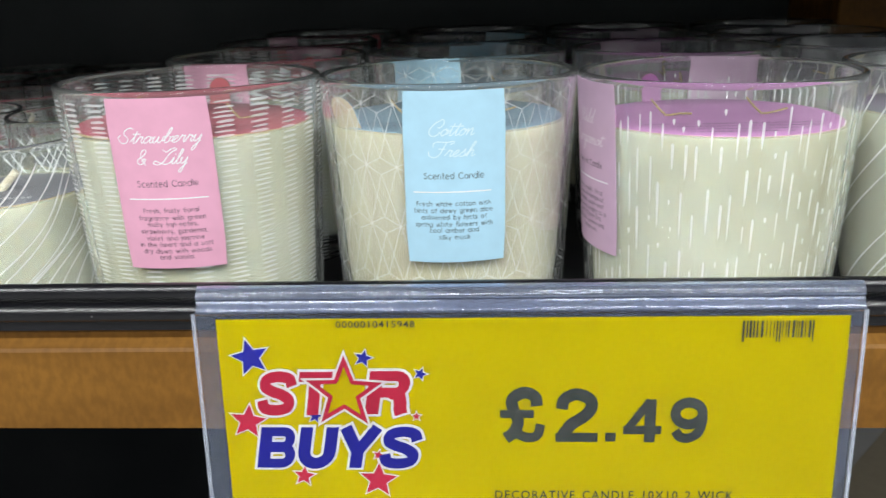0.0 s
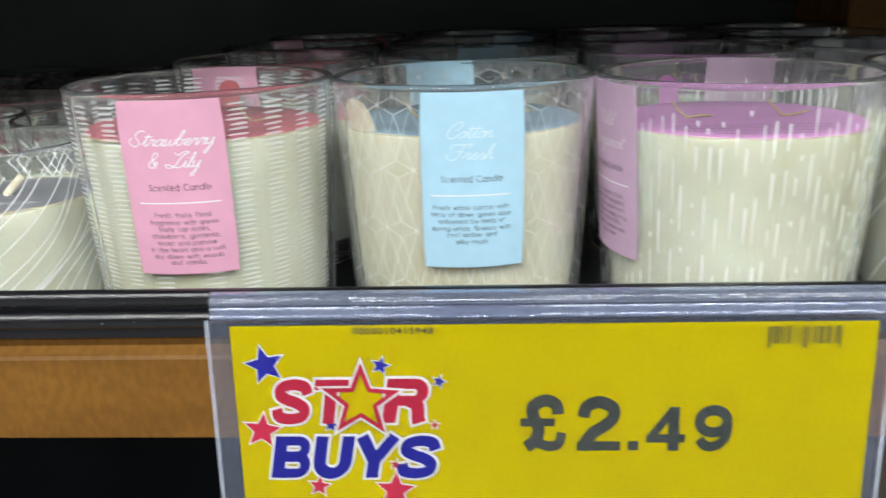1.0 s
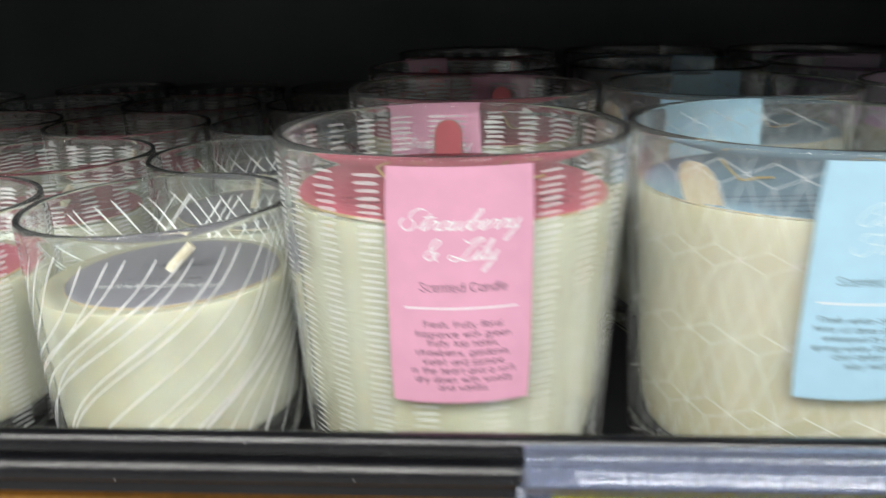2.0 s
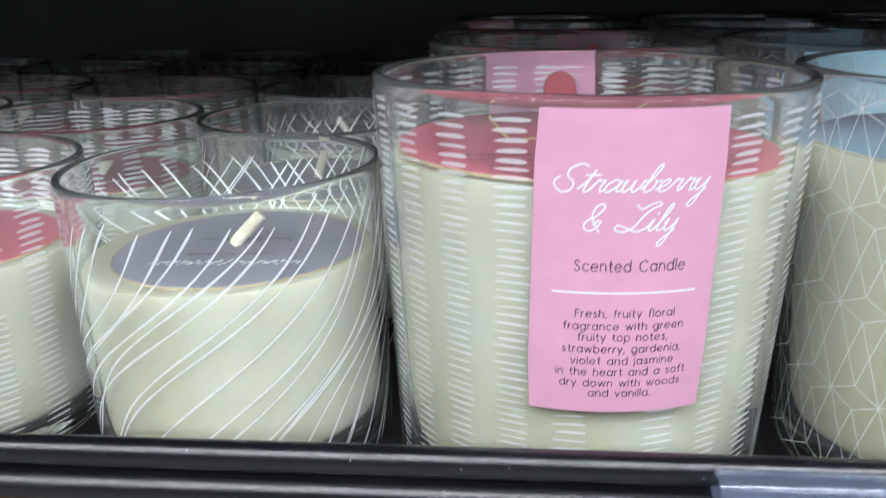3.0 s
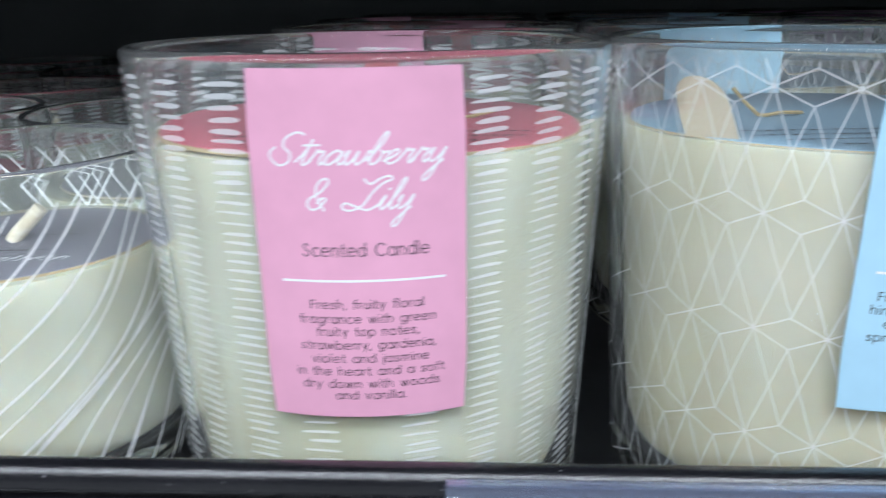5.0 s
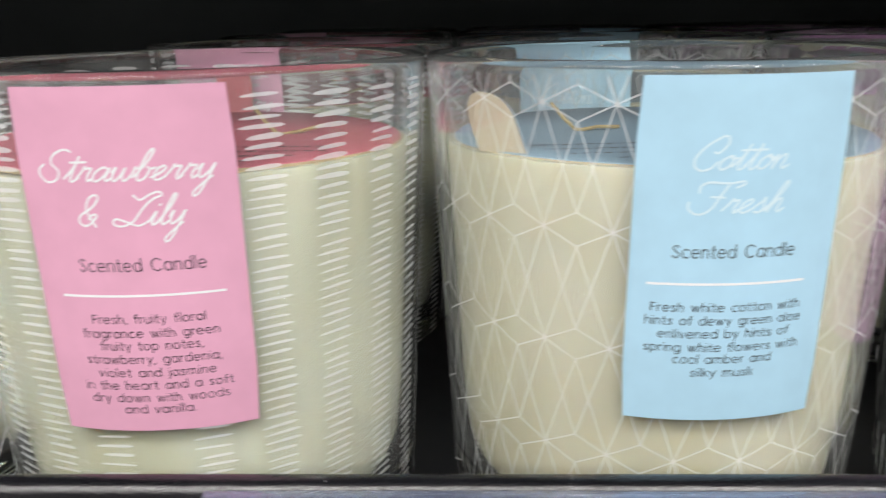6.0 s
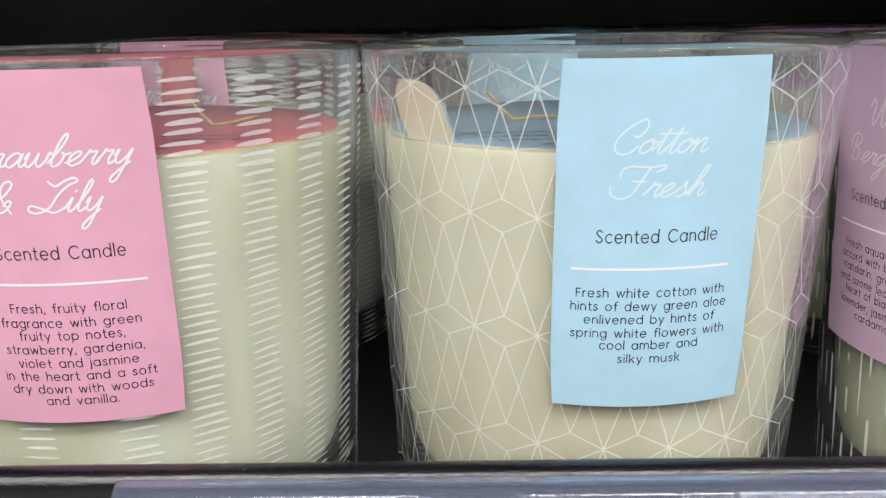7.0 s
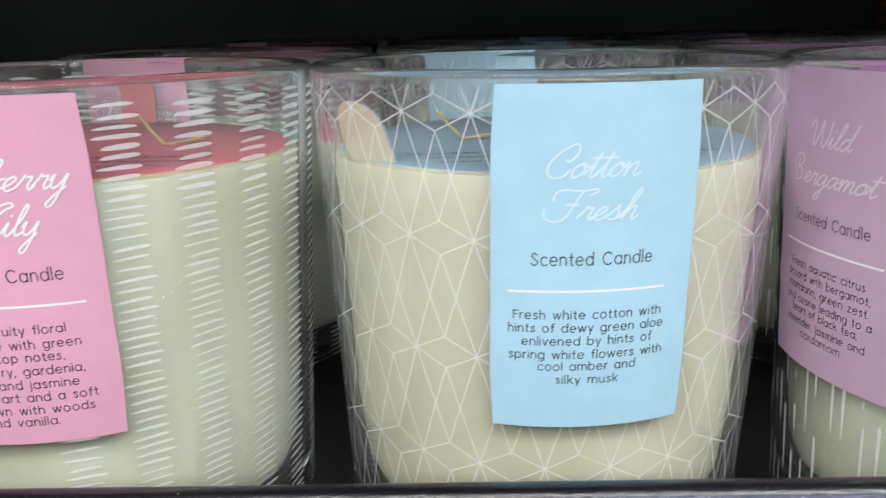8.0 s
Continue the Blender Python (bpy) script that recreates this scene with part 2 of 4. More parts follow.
BIG = Jar(BIG_R, BIG_H, 0.0438, 0.0028, 0.0105, 0.0835)
SMALL = Jar(SMALL_R, SMALL_H, 0.0387, 0.0020, 0.0075, 0.0540)


def stroke(bm, jar, path, widths):
    """A ribbon of ink on the glass along (u, z) points."""
    left, right = [], []
    n = len(path)
    for i, (u, z) in enumerate(path):
        du, dz = path[min(i + 1, n - 1)][0] - path[max(i - 1, 0)][0], path[min(i + 1, n - 1)][1] - path[max(i - 1, 0)][1]
        d = math.hypot(du, dz) or 1.0
        nu, nz, w = -dz / d, du / d, widths[i] / 2
        left.append(bm.verts.new(jar.on(u + nu * w, z + nz * w, 0.0001)))
        right.append(bm.verts.new(jar.on(u - nu * w, z - nz * w, 0.0001)))
    for i in range(n - 1):
        bm.faces.new((left[i], right[i], right[i + 1], left[i + 1]))


def dash_pattern(jar, columns, top, bottom, seed, seam=0.0):
    """Upright columns of short, tapered, hand-drawn strokes."""
    rng, bm = random.Random(seed), bmesh.new()
    pitch = 2 * math.pi * jar.rim / columns
    for c in range(columns):
        z = top - rng.uniform(0, 0.0006)
        while z > bottom:
            w, mid, rise = pitch * rng.uniform(0.48, 0.62), (c + 0.5) * pitch + seam * (1 if c < columns / 2 else -1) + rng.uniform(-0.03, 0.03) * pitch, rng.uniform(0.0, 0.0004)
            fat = rng.uniform(0.00062, 0.00100) if z > jar.wax_top - 0.004 else rng.uniform(0.00040, 0.00064)
            path = [(mid + w * (s - 0.5), z + rise * (s - 0.5) + 0.0001 * math.sin(3.1 * s)) for s in (0, 0.15, 0.4, 0.7, 0.9, 1)]
            stroke(bm, jar, path, [fat * k for k in (0.15, 0.7, 0.9, 1.0, 0.75, 0.25)])
            z -= rng.uniform(0.0015, 0.0020)
    return bm


def lattice_pattern(jar, columns, rows, pitch_z, top):
    """Eight-pointed stars joined by flat diamonds and long crossing lines."""
    bm = bmesh.new()
    du, a, w = 2 * math.pi * jar.rim / columns, 0.0030, 0.00023

    def line(p, q):
        n = 5
        stroke(bm, jar, [(p[0] + (q[0] - p[0]) * i / n, p[1] + (q[1] - p[1]) * i / n) for i in range(n + 1)], [w] * (n + 1))

    for j in range(rows):
        z = top - j * pitch_z
        for i in range(columns):
            u = (i + 0.373) * du
            star = (u, z)
            for s in (-1, 1):
                line(star, (u + s * du / 2, z + a))
                line(star, (u + s * du / 2, z - a))
                if j < rows - 1:
                    line(star, (u + s * du / 2, z - pitch_z + a))
                    line((u + s * du / 2, z - a), (u, z - pitch_z))
                if j == 0:
                    line(star, (u + s * du * 0.13, z + 0.0043))
            if j == 0:
                line((u + du / 2, z + a), (u + du / 2, z + a + 0.0010))
            dot = [bm.verts.new(jar.on(u + 0.0004 * math.cos(t), z + 0.0004 * math.sin(t), 0.00016)) for t in np.linspace(0, 2 * math.pi, 8, endpoint=False)]
            bm.faces.new(dot)
    return bm


def rain_pattern(jar, count, top, bottom, seed):
    """Upright needles of many lengths, scattered like rain."""
    rng, bm = random.Random(seed), bmesh.new()
    span = 2 * math.pi * jar.rim
    for c in range(count):
        u = span * c / count
        z = top - rng.uniform(0.0, 0.008)
        while z > bottom + 0.003:
            long = rng.choice((0.002, 0.006, 0.009, 0.012, 0.016))
            w = rng.uniform(0.00045, 0.00095)
            uu = u + rng.uniform(-0.0007, 0.0007)
            low = max(bottom, z - long)
            stroke(bm, jar, [(uu, z + (low - z) * s) for s in (0, 0.06, 0.5, 0.9, 1)], [w * k for k in (0.25, 1.0, 0.95, 0.5, 0.1)])
            z = low - rng.uniform(0.003, 0.011)
    return bm


def wave_pattern(jar, count, top, bottom, lean, seed, width=0.0006):
    """Wavering slanted lines that run from below the rim to the base."""
    rng, bm = random.Random(seed), bmesh.new()
    span = 2 * math.pi * jar.rim
    for c in range(count):
        u = span * c / count + rng.uniform(-0.42, 0.42) * span / count
        run, swing, turns, phase = lean * rng.uniform(0.95, 1.05), rng.uniform(0.0030, 0.0044), rng.uniform(1.0, 1.2), 3.0 + 1.1 * math.sin(18.85 * c / count) + rng.uniform(-0.35, 0.35)
        z0 = top + rng.uniform(-0.0015, 0.0015)
        path = []
        for i in range(33):
            s = i / 32
            path.append((u - run * s - swing * (math.sin(phase + 6.28 * turns * s) - math.sin(phase)), z0 + (bottom - z0) * s))
        stroke(bm, jar, path, [width * (0.4 if i in (0, 32) else 0.95 + 0.2 * math.sin(0.7 * i + c)) for i in range(33)])
    return bm


def wrapped_label(jar, width, z0, z1, r=0.0011):
    """A sheet of label paper that lies round the jar."""
    bm = bmesh.new()
    cols, rows = 28, 6
    grids = []
    for lift in (0.00035, 0.00018):
        grid = []
        for j in range(rows + 1):
            z = z0 + (z1 - z0) * j / rows
            inset = 0.0
            if j in (0, rows):
                inset = r * 0.5
            grid.append([bm.verts.new(jar.on((width - 2 * inset) * (i / cols - 0.5), z, lift, True)) for i in range(cols + 1)])
        grids.append(grid)
    for grid in grids:
        for j in range(rows):
            for i in range(cols):
                bm.faces.new((grid[j][i], grid[j][i + 1], grid[j + 1][i + 1], grid[j + 1][i]))
    f, b = grids
    for i in range(cols):
        bm.faces.new((f[0][i], b[0][i], b[0][i + 1], f[0][i + 1]))
        bm.faces.new((f[rows][i], f[rows][i + 1], b[rows][i + 1], b[rows][i]))
    for j in range(rows):
        bm.faces.new((f[j][0], f[j + 1][0], b[j + 1][0], b[j][0]))
        bm.faces.new((f[j][cols], b[j][cols], b[j + 1][cols], f[j + 1][cols]))
    bmesh.ops.recalc_face_normals(bm, faces=bm.faces)
    return bm


# ---- lettering of the labels, drawn with a pen ----
def bow(cx, cy, rx, ry, a0, a1, n=14):
    return [(cx + rx * math.cos(radians(a)), cy + ry * math.sin(radians(a))) for a in np.linspace(a0, a1, n)]


def shoulder(x, r):
    """The arch of n, h and m, from its stem at x."""
    return [(x, 1 - r)] + bow(x + r, 1 - r, r, r, 180, 0, 10) + [(x + 2 * r, 0)]


def smooth_path(pts, n=6):
    """A rounded line through points."""
    p = [Vector(q) for q in (pts[0], *pts, pts[-1])]
    out = []
    for a, b, c, d in zip(p, p[1:], p[2:], p[3:]):
        for k in range(n):
            t = k / n
            q = 0.5 * (2 * b + (c - a) * t + (2 * a - 5 * b + 4 * c - d) * t * t + (3 * b - a - 3 * c + d) * t ** 3)
            out.append((q.x, q.y))
    return out + [tuple(pts[-1])]


# round geometric sans, its small letters one unit high: strokes, and the way to the next letter
BALL, DOT = bow(0.5, 0.5, 0.5, 0.5, 90, 450, 22), [(0, 1.34), (0, 1.42)]
SANS = {
    "a": ([BALL, [(1, 1), (1, 0)]], 1.0), "b": ([BALL, [(0, 1.5), (0, 0)]], 1.0), "c": ([bow(0.5, 0.5, 0.5, 0.5, 45, 315)], 0.86),
    "d": ([BALL, [(1, 1.5), (1, 0)]], 1.0), "e": ([[(0.02, 0.52), (0.99, 0.52)] + bow(0.5, 0.5, 0.5, 0.5, 4, 318, 20)], 1.0),
    "f": ([bow(0.52, 1.18, 0.28, 0.28, 65, 180, 7) + [(0.24, 0)], [(0, 0.95), (0.56, 0.95)]], 0.5),
    "g": ([BALL, [(1, 1), (1, 0.05)] + bow(0.52, 0.02, 0.48, 0.46, 0, -145, 10)], 1.0), "h": ([[(0, 1.5), (0, 0)], shoulder(0, 0.42)], 0.84),
    "i": ([[(0, 1), (0, 0)], DOT], 0.0), "j": ([[(0, 1), (0, -0.2)] + bow(-0.2, -0.2, 0.2, 0.22, 0, -80, 5), DOT], 0.0),
    "k": ([[(0, 1.5), (0, 0)], [(0.72, 1), (0, 0.34)], [(0.28, 0.6), (0.78, 0)]], 0.76), "l": ([[(0, 1.5), (0, 0)]], 0.0),
    "m": ([[(0, 1), (0, 0)], shoulder(0, 0.37), shoulder(0.74, 0.37)], 1.48), "n": ([[(0, 1), (0, 0)], shoulder(0, 0.42)], 0.84),
    "o": ([BALL], 1.0), "p": ([BALL, [(0, 1), (0, -0.45)]], 1.0), "q": ([BALL, [(1, 1), (1, -0.45)]], 1.0),
    "r": ([[(0, 1), (0, 0)], [(0, 0.6)] + bow(0.4, 0.58, 0.4, 0.4, 180, 80, 7)], 0.42),
    "s": ([smooth_path([(0.64, 0.82), (0.36, 1), (0.06, 0.78), (0.34, 0.53), (0.66, 0.26), (0.34, 0), (0, 0.18)], 4)], 0.66),
    "t": ([[(0.24, 1.38), (0.24, 0.24)] + bow(0.48, 0.24, 0.24, 0.24, 180, 290, 6), [(0, 0.95), (0.54, 0.95)]], 0.5),
    "u": ([[(0, 1), (0, 0.42)] + bow(0.42, 0.42, 0.42, 0.42, 180, 360, 10), [(0.84, 1), (0.84, 0)]], 0.84),
    "v": ([[(0, 1), (0.42, 0.0)], [(0.42, 0.0), (0.84, 1)]], 0.82), "w": ([[(0, 1), (0.34, 0.0)], [(0.34, 0.0), (0.68, 0.98)], [(0.68, 0.98), (1.02, 0.0)], [(1.02, 0.0), (1.36, 1)]], 1.34),
    "y": ([[(0, 1), (0.43, 0.04)], [(0.86, 1), (0.26, -0.45)]], 0.84), "z": ([[(0.04, 0.96), (0.7, 0.96)], [(0.7, 0.96), (0, 0.04)], [(0, 0.04), (0.74, 0.04)]], 0.74),
    "S": ([smooth_path([(0.86, 1.2), (0.48, 1.42), (0.08, 1.12), (0.46, 0.76), (0.92, 0.36), (0.46, 0), (0, 0.26)], 4)], 0.92),
    "C": ([bow(0.72, 0.71, 0.72, 0.71, 42, 318, 18)], 1.28), "F": ([[(0, 0), (0, 1.42)], [(0, 1.38), (0.74, 1.38)], [(0, 0.74), (0.66, 0.74)]], 0.7),
    ",": ([[(0.06, 0.06), (-0.06, -0.24)]], 0.06), ".": ([[(0, 0.0), (0, 0.08)]], 0.04),
}

# slanted joined script, upright here, its small letters one unit high
SCRIPT = {"a": ([[(0.75, 0.82), (0.46, 1), (0.12, 0.62), (0.12, 0.18), (0.36, 0), (0.66, 0.4), (0.8, 0.95), (0.77, 0.3), (0.9, 0.02), (1.12, 0.25)]], 1.0)}
SCRIPT["b"] = ([[(0, 0.25), (0.36, 1.2), (0.48, 2.0), (0.34, 2.2), (0.2, 1.6), (0.17, 0.4), (0.34, 0), (0.62, 0.2), (0.68, 0.75), (0.52, 0.95), (0.72, 0.82), (0.95, 0.9)]], 0.9)
SCRIPT["d"] = ([[(0.75, 0.82), (0.46, 1), (0.12, 0.62), (0.12, 0.18), (0.36, 0), (0.66, 0.4), (0.84, 1.4), (0.86, 2.2), (0.78, 1.3), (0.77, 0.3), (0.9, 0.02), (1.12, 0.25)]], 1.0)
SCRIPT["e"] = ([[(0, 0.2), (0.36, 0.45), (0.58, 0.8), (0.42, 1), (0.15, 0.7), (0.14, 0.25), (0.4, 0), (0.76, 0.25)]], 0.72)
SCRIPT["g"] = ([[(0.75, 0.82), (0.46, 1), (0.12, 0.62), (0.12, 0.18), (0.36, 0), (0.66, 0.4), (0.8, 0.95), (0.76, 0), (0.66, -1.0), (0.44, -1.3), (0.3, -1.0), (0.6, -0.35), (1.08, 0.25)]], 1.0)
SCRIPT["h"] = ([[(0, 0.25), (0.36, 1.2), (0.48, 2.0), (0.34, 2.2), (0.22, 1.6), (0.18, 0), (0.28, 0.55), (0.52, 0.97), (0.68, 0.8), (0.68, 0.25), (0.82, 0), (1.05, 0.25)]], 0.95)
SCRIPT["i"] = ([[(0, 0.2), (0.24, 1), (0.2, 0.3), (0.34, 0), (0.58, 0.25)], [(0.28, 1.42), (0.3, 1.5)]], 0.52)
SCRIPT["l"] = ([[(0, 0.2), (0.36, 1.2), (0.48, 2.0), (0.34, 2.2), (0.22, 1.5), (0.2, 0.4), (0.36, 0), (0.62, 0.25)]], 0.56)
SCRIPT["m"] = ([[(0, 0.6), (0.14, 1), (0.18, 0.6), (0.18, 0), (0.28, 0.6), (0.52, 1), (0.64, 0.8), (0.62, 0), (0.72, 0.6), (0.96, 1), (1.1, 0.8), (1.08, 0.25), (1.2, 0), (1.42, 0.25)]], 1.34)
SCRIPT["n"] = ([[(0, 0.6), (0.14, 1), (0.18, 0.6), (0.18, 0), (0.28, 0.6), (0.56, 1), (0.72, 0.8), (0.7, 0.25), (0.84, 0), (1.1, 0.25)]], 1.0)
SCRIPT["o"] = ([[(0.5, 1), (0.16, 0.7), (0.12, 0.25), (0.4, 0), (0.72, 0.35), (0.7, 0.85), (0.5, 1), (0.62, 0.78), (0.92, 0.82)]], 0.84)
SCRIPT["r"] = ([[(0, 0.2), (0.2, 0.8), (0.24, 1.06), (0.34, 0.9), (0.62, 0.92), (0.56, 0.4), (0.68, 0.02), (0.9, 0.25)]], 0.78)
SCRIPT["s"] = ([[(0, 0.2), (0.36, 0.75), (0.46, 1.1), (0.54, 0.7), (0.68, 0.3), (0.5, 0), (0.22, 0.08), (0.5, 0.02), (0.86, 0.25)]], 0.78)
SCRIPT["t"] = ([[(0, 0.2), (0.32, 1.0), (0.4, 1.8), (0.35, 0.6), (0.38, 0.1), (0.55, 0), (0.8, 0.3)], [(0.02, 1.35), (0.86, 1.38)]], 0.68)
SCRIPT["w"] = ([[(0, 0.6), (0.12, 1), (0.1, 0.3), (0.3, 0), (0.52, 0.4), (0.6, 0.95), (0.62, 0.3), (0.82, 0), (1.06, 0.4), (1.12, 0.95), (1.26, 0.84)]], 1.2)
SCRIPT["y"] = ([[(0, 0.6), (0.12, 1), (0.12, 0.3), (0.34, 0.02), (0.62, 0.45), (0.76, 1), (0.72, 0), (0.62, -1.0), (0.42, -1.3), (0.28, -1.0), (0.56, -0.4), (0.9, 0.1)]], 0.95)
# capitals, already slanted
CAPITALS = {"S": ([[(2.45, 2.1), (1.95, 2.25), (1.2, 1.85), (1.0, 1.25), (1.4, 0.75), (1.2, 0.15), (0.55, -0.07), (0.07, 0.4), (0.07, 0.85), (0.45, 1.2)]], 1.6)}
CAPITALS["&"] = ([[(1.15, -0.05), (0.63, 1.13), (0.88, 1.97), (1.38, 2.27), (1.55, 1.97), (0.97, 1.3), (0.17, 0.8), (0, 0.3), (0.38, 0), (0.88, 0.25), (1.3, 0.75), (1.05, 0.85), (0.7, 0.5)]], 2.4)
CAPITALS["L"] = ([[(1.67, 2.2), (2.1, 1.85), (2.75, 2.2), (3.4, 2.4), (3.6, 2.15), (3.1, 1.95), (2.6, 1.6), (2.1, 1.1), (1.45, 0.3), (0.6, -0.05), (0.05, 0.15), (0.25, 0.5), (0.9, 0.3), (1.75, -0.03), (2.5, 0.3)]], 2.35)
CAPITALS["C"] = ([[(1.37, 1.25), (1.7, 1.2), (2.25, 1.75), (2.3, 2.25), (1.95, 2.35), (0.95, 1.75), (0.18, 0.9), (0.12, 0.25), (0.55, -0.06), (1.2, 0.1), (1.65, 0.55)]], 1.5)
CAPITALS["F"] = ([[(0.69, 1.5), (0.8, 2.0), (1.3, 2.25), (2.05, 2.2), (2.8, 2.2), (3.45, 2.3), (3.53, 2.1), (3.0, 1.85)], [(2.55, 2.1), (2.05, 1.25), (1.45, 0.25), (0.7, -0.1), (0.1, 0.25), (0.08, 0.8)], [(1.45, 1.2), (2.3, 1.15)]], 2.1)
CAPITALS["W"] = ([[(0.2, 1.5), (0.7, 2.2), (0.85, 1.6), (0.5, 0.5), (0.6, 0.0), (1.2, 0.8), (1.95, 2.2), (1.75, 1.2), (1.6, 0.2), (1.9, 0.05), (2.6, 1.1), (3.0, 2.2)]], 2.3)
CAPITALS["B"] = ([[(1.1, 1.95), (0.75, 1.0), (0.4, 0)], [(0.35, 0.9), (0.3, 1.6), (0.9, 2.25), (1.6, 2.25), (1.75, 1.8), (1.3, 1.3), (0.9, 1.2), (1.4, 1.0), (1.4, 0.4), (0.95, 0), (0.4, 0.1)]], 1.7)


def pen_word(body, face, slant=0.0):
    """The strokes of a word in letter units."""
    out, x, wide = [], 0.0, 1.22 if face is SCRIPT else 1.0
    for ch in body:
        if ch == " ":
            x += 1.0
            continue
        upright = ch in face
        strokes, way = face[ch] if upright else CAPITALS[ch]
        for st in strokes:
            pts = smooth_path(st) if face is SCRIPT else st
            out.append([(x + (wide * u + slant * v if upright else u), v) for u, v in pts])
        x += way * (wide if upright else 1.0) + (0.0 if face is SCRIPT else 0.46)
    return out


def pen_text(bm, strokes, x0, x1, base, size, pen, place):
    """Inks strokes between x0 and x1 on the line base, with a round-ended pen; place maps (u, v, lift) to a point."""
    us = [u for st in strokes for u, _ in st]
    lo, k = min(us), (x1 - x0) / (max(us) - min(us))
    for k_st, st in enumerate(strokes):
        lift = 0.000008 * (k_st % 3)
        pts = [(x0 + (u - lo) * k, base - v * size) for u, v in st]
        n, left, right = len(pts), [], []
        for i, (u, v) in enumerate(pts):
            (ua, va), (ub, vb) = pts[max(i - 1, 0)], pts[min(i + 1, n - 1)]
            d = math.hypot(ub - ua, vb - va) or 1.0
            nu, nv = -(vb - va) / d * pen / 2, (ub - ua) / d * pen / 2
            lift += 0.0000005
            left.append(bm.verts.new(place(u + nu, v + nv, lift)))
            right.append(bm.verts.new(place(u - nu, v - nv, lift)))
        for i in range(n - 1):
            bm.faces.new((left[i], right[i], right[i + 1], left[i + 1]))
        for a, b, (u, v), (un, vn) in ((left[0], right[0], pts[0], pts[1]), (left[-1], right[-1], pts[-1], pts[-2])):
            d = math.hypot(u - un, v - vn) or 1.0
            au, av = (u - un) / d * pen / 2, (v - vn) / d * pen / 2
            tips = [bm.verts.new(place(u + au * c - av * s, v + av * c + au * s, lift)) for c, s in ((0.7, 0.7), (1.0, 0.0), (0.7, -0.7))]
            side = [a, *tips, b] if a is left[0] else [b, *tips, a]
            bm.faces.new(side)


def label_words(jar, root, z1, ink, script, sub, rule, lines):
    """Lettering of a label: script title, subtitle, rule and description, in millimetres round from the middle and below the label's top z1."""
    def on(u, v, lift=0.0):
        return jar.on(u / 1000, z1 - 0.001 * v, 0.00040 + lift, True)

    bm = bmesh.new()
    for body, x0, x1, base, size in script:
        pen_text(bm, pen_word(body, SCRIPT, 0.5), x0, x1, base, size, 0.36, on)
    part("title_lettering", bm, ink, root, smooth=False)
    bm = bmesh.new()
    pen_text(bm, pen_word("Scented Candle", SANS), *sub, 1.50, 0.19, on)
    part("subtitle_lettering", bm, INK_DARK, root, smooth=False)
    bm = bmesh.new()
    verts = [[bm.verts.new(on(rule[0] + (rule[1] - rule[0]) * i / 16, v)) for i in range(17)] for v in (rule[2] - 0.22, rule[2] + 0.22)]
    for i in range(16):
        bm.faces.new((verts[0][i], verts[1][i], verts[1][i + 1], verts[0][i + 1]))
    part("rule", bm, INK_WHITE, root, smooth=False)
    bm = bmesh.new()
    for body, x0, x1, base in lines:
        pen_text(bm, pen_word(body, SANS), x0, x1, base, 1.08, 0.165, on)
    part("description_lettering", bm, INK_DARK, root, smooth=False)


def card_disc(r, z, thick=0.0006):
    return lathe([(0, z), (r - 0.0002, z), (r, z + thick / 2), (r - 0.0002, z + thick), (0, z + thick)], 64)


def card_tab(r, z, angle, tall=0.0108, wide=0.0088, out=0.16, thick=0.0005, tip=0.0, facing=None):
    """A round-ended tab folded up at the edge of the disc: its angle from the front, and the angle that it faces."""
    bm = bmesh.new()
    outline = [(-wide / 2, 0.0)] + [(-wide / 2 * math.cos(t), tall - wide / 2 + wide / 2 * math.sin(t)) for t in np.linspace(0, math.pi, 12)] + [(wide / 2, 0.0)]
    a, b = radians(angle), radians(angle if facing is None else facing)
    foot = (r * math.sin(a), -r * math.cos(a))
    rings = []
    for lift in (0.0, thick):
        ring = []
        for u, v in outline:
            away, side = lift + out * v - 3.5 * u * u, u + tip * v
            ring.append(bm.verts.new((foot[0] + side * math.cos(b) + away * math.sin(b), foot[1] + side * math.sin(b) - away * math.cos(b), z + v)))
        rings.append(ring)
    f, g = rings
    bm.faces.new(f)
    bm.faces.new(g)
    for i in range(len(f)):
        j = (i + 1) % len(f)
        bm.faces.new((f[i], f[j], g[j], g[i]))
    bmesh.ops.recalc_face_normals(bm, faces=bm.faces)
    return bm


def disc_print(r, z, rows, seed, angle=0.0):
    """Lines of unreadable small print on the disc, as short bars."""
    rng, bm = random.Random(seed), bmesh.new()
    a = radians(angle)
    for y, half in rows:
        x = -half * r
        while x < half * r:
            w = rng.uniform(0.0006, 0.0022)
            q = [(x, y * r), (x + w, y * r), (x + w, y * r + 0.0009), (x, y * r + 0.0009)]
            bm.faces.new([bm.verts.new((u * math.cos(a) - v * math.sin(a), u * math.sin(a) + v * math.cos(a), z)) for u, v in q])
            x += w + rng.uniform(0.0004, 0.0008)
    return bm


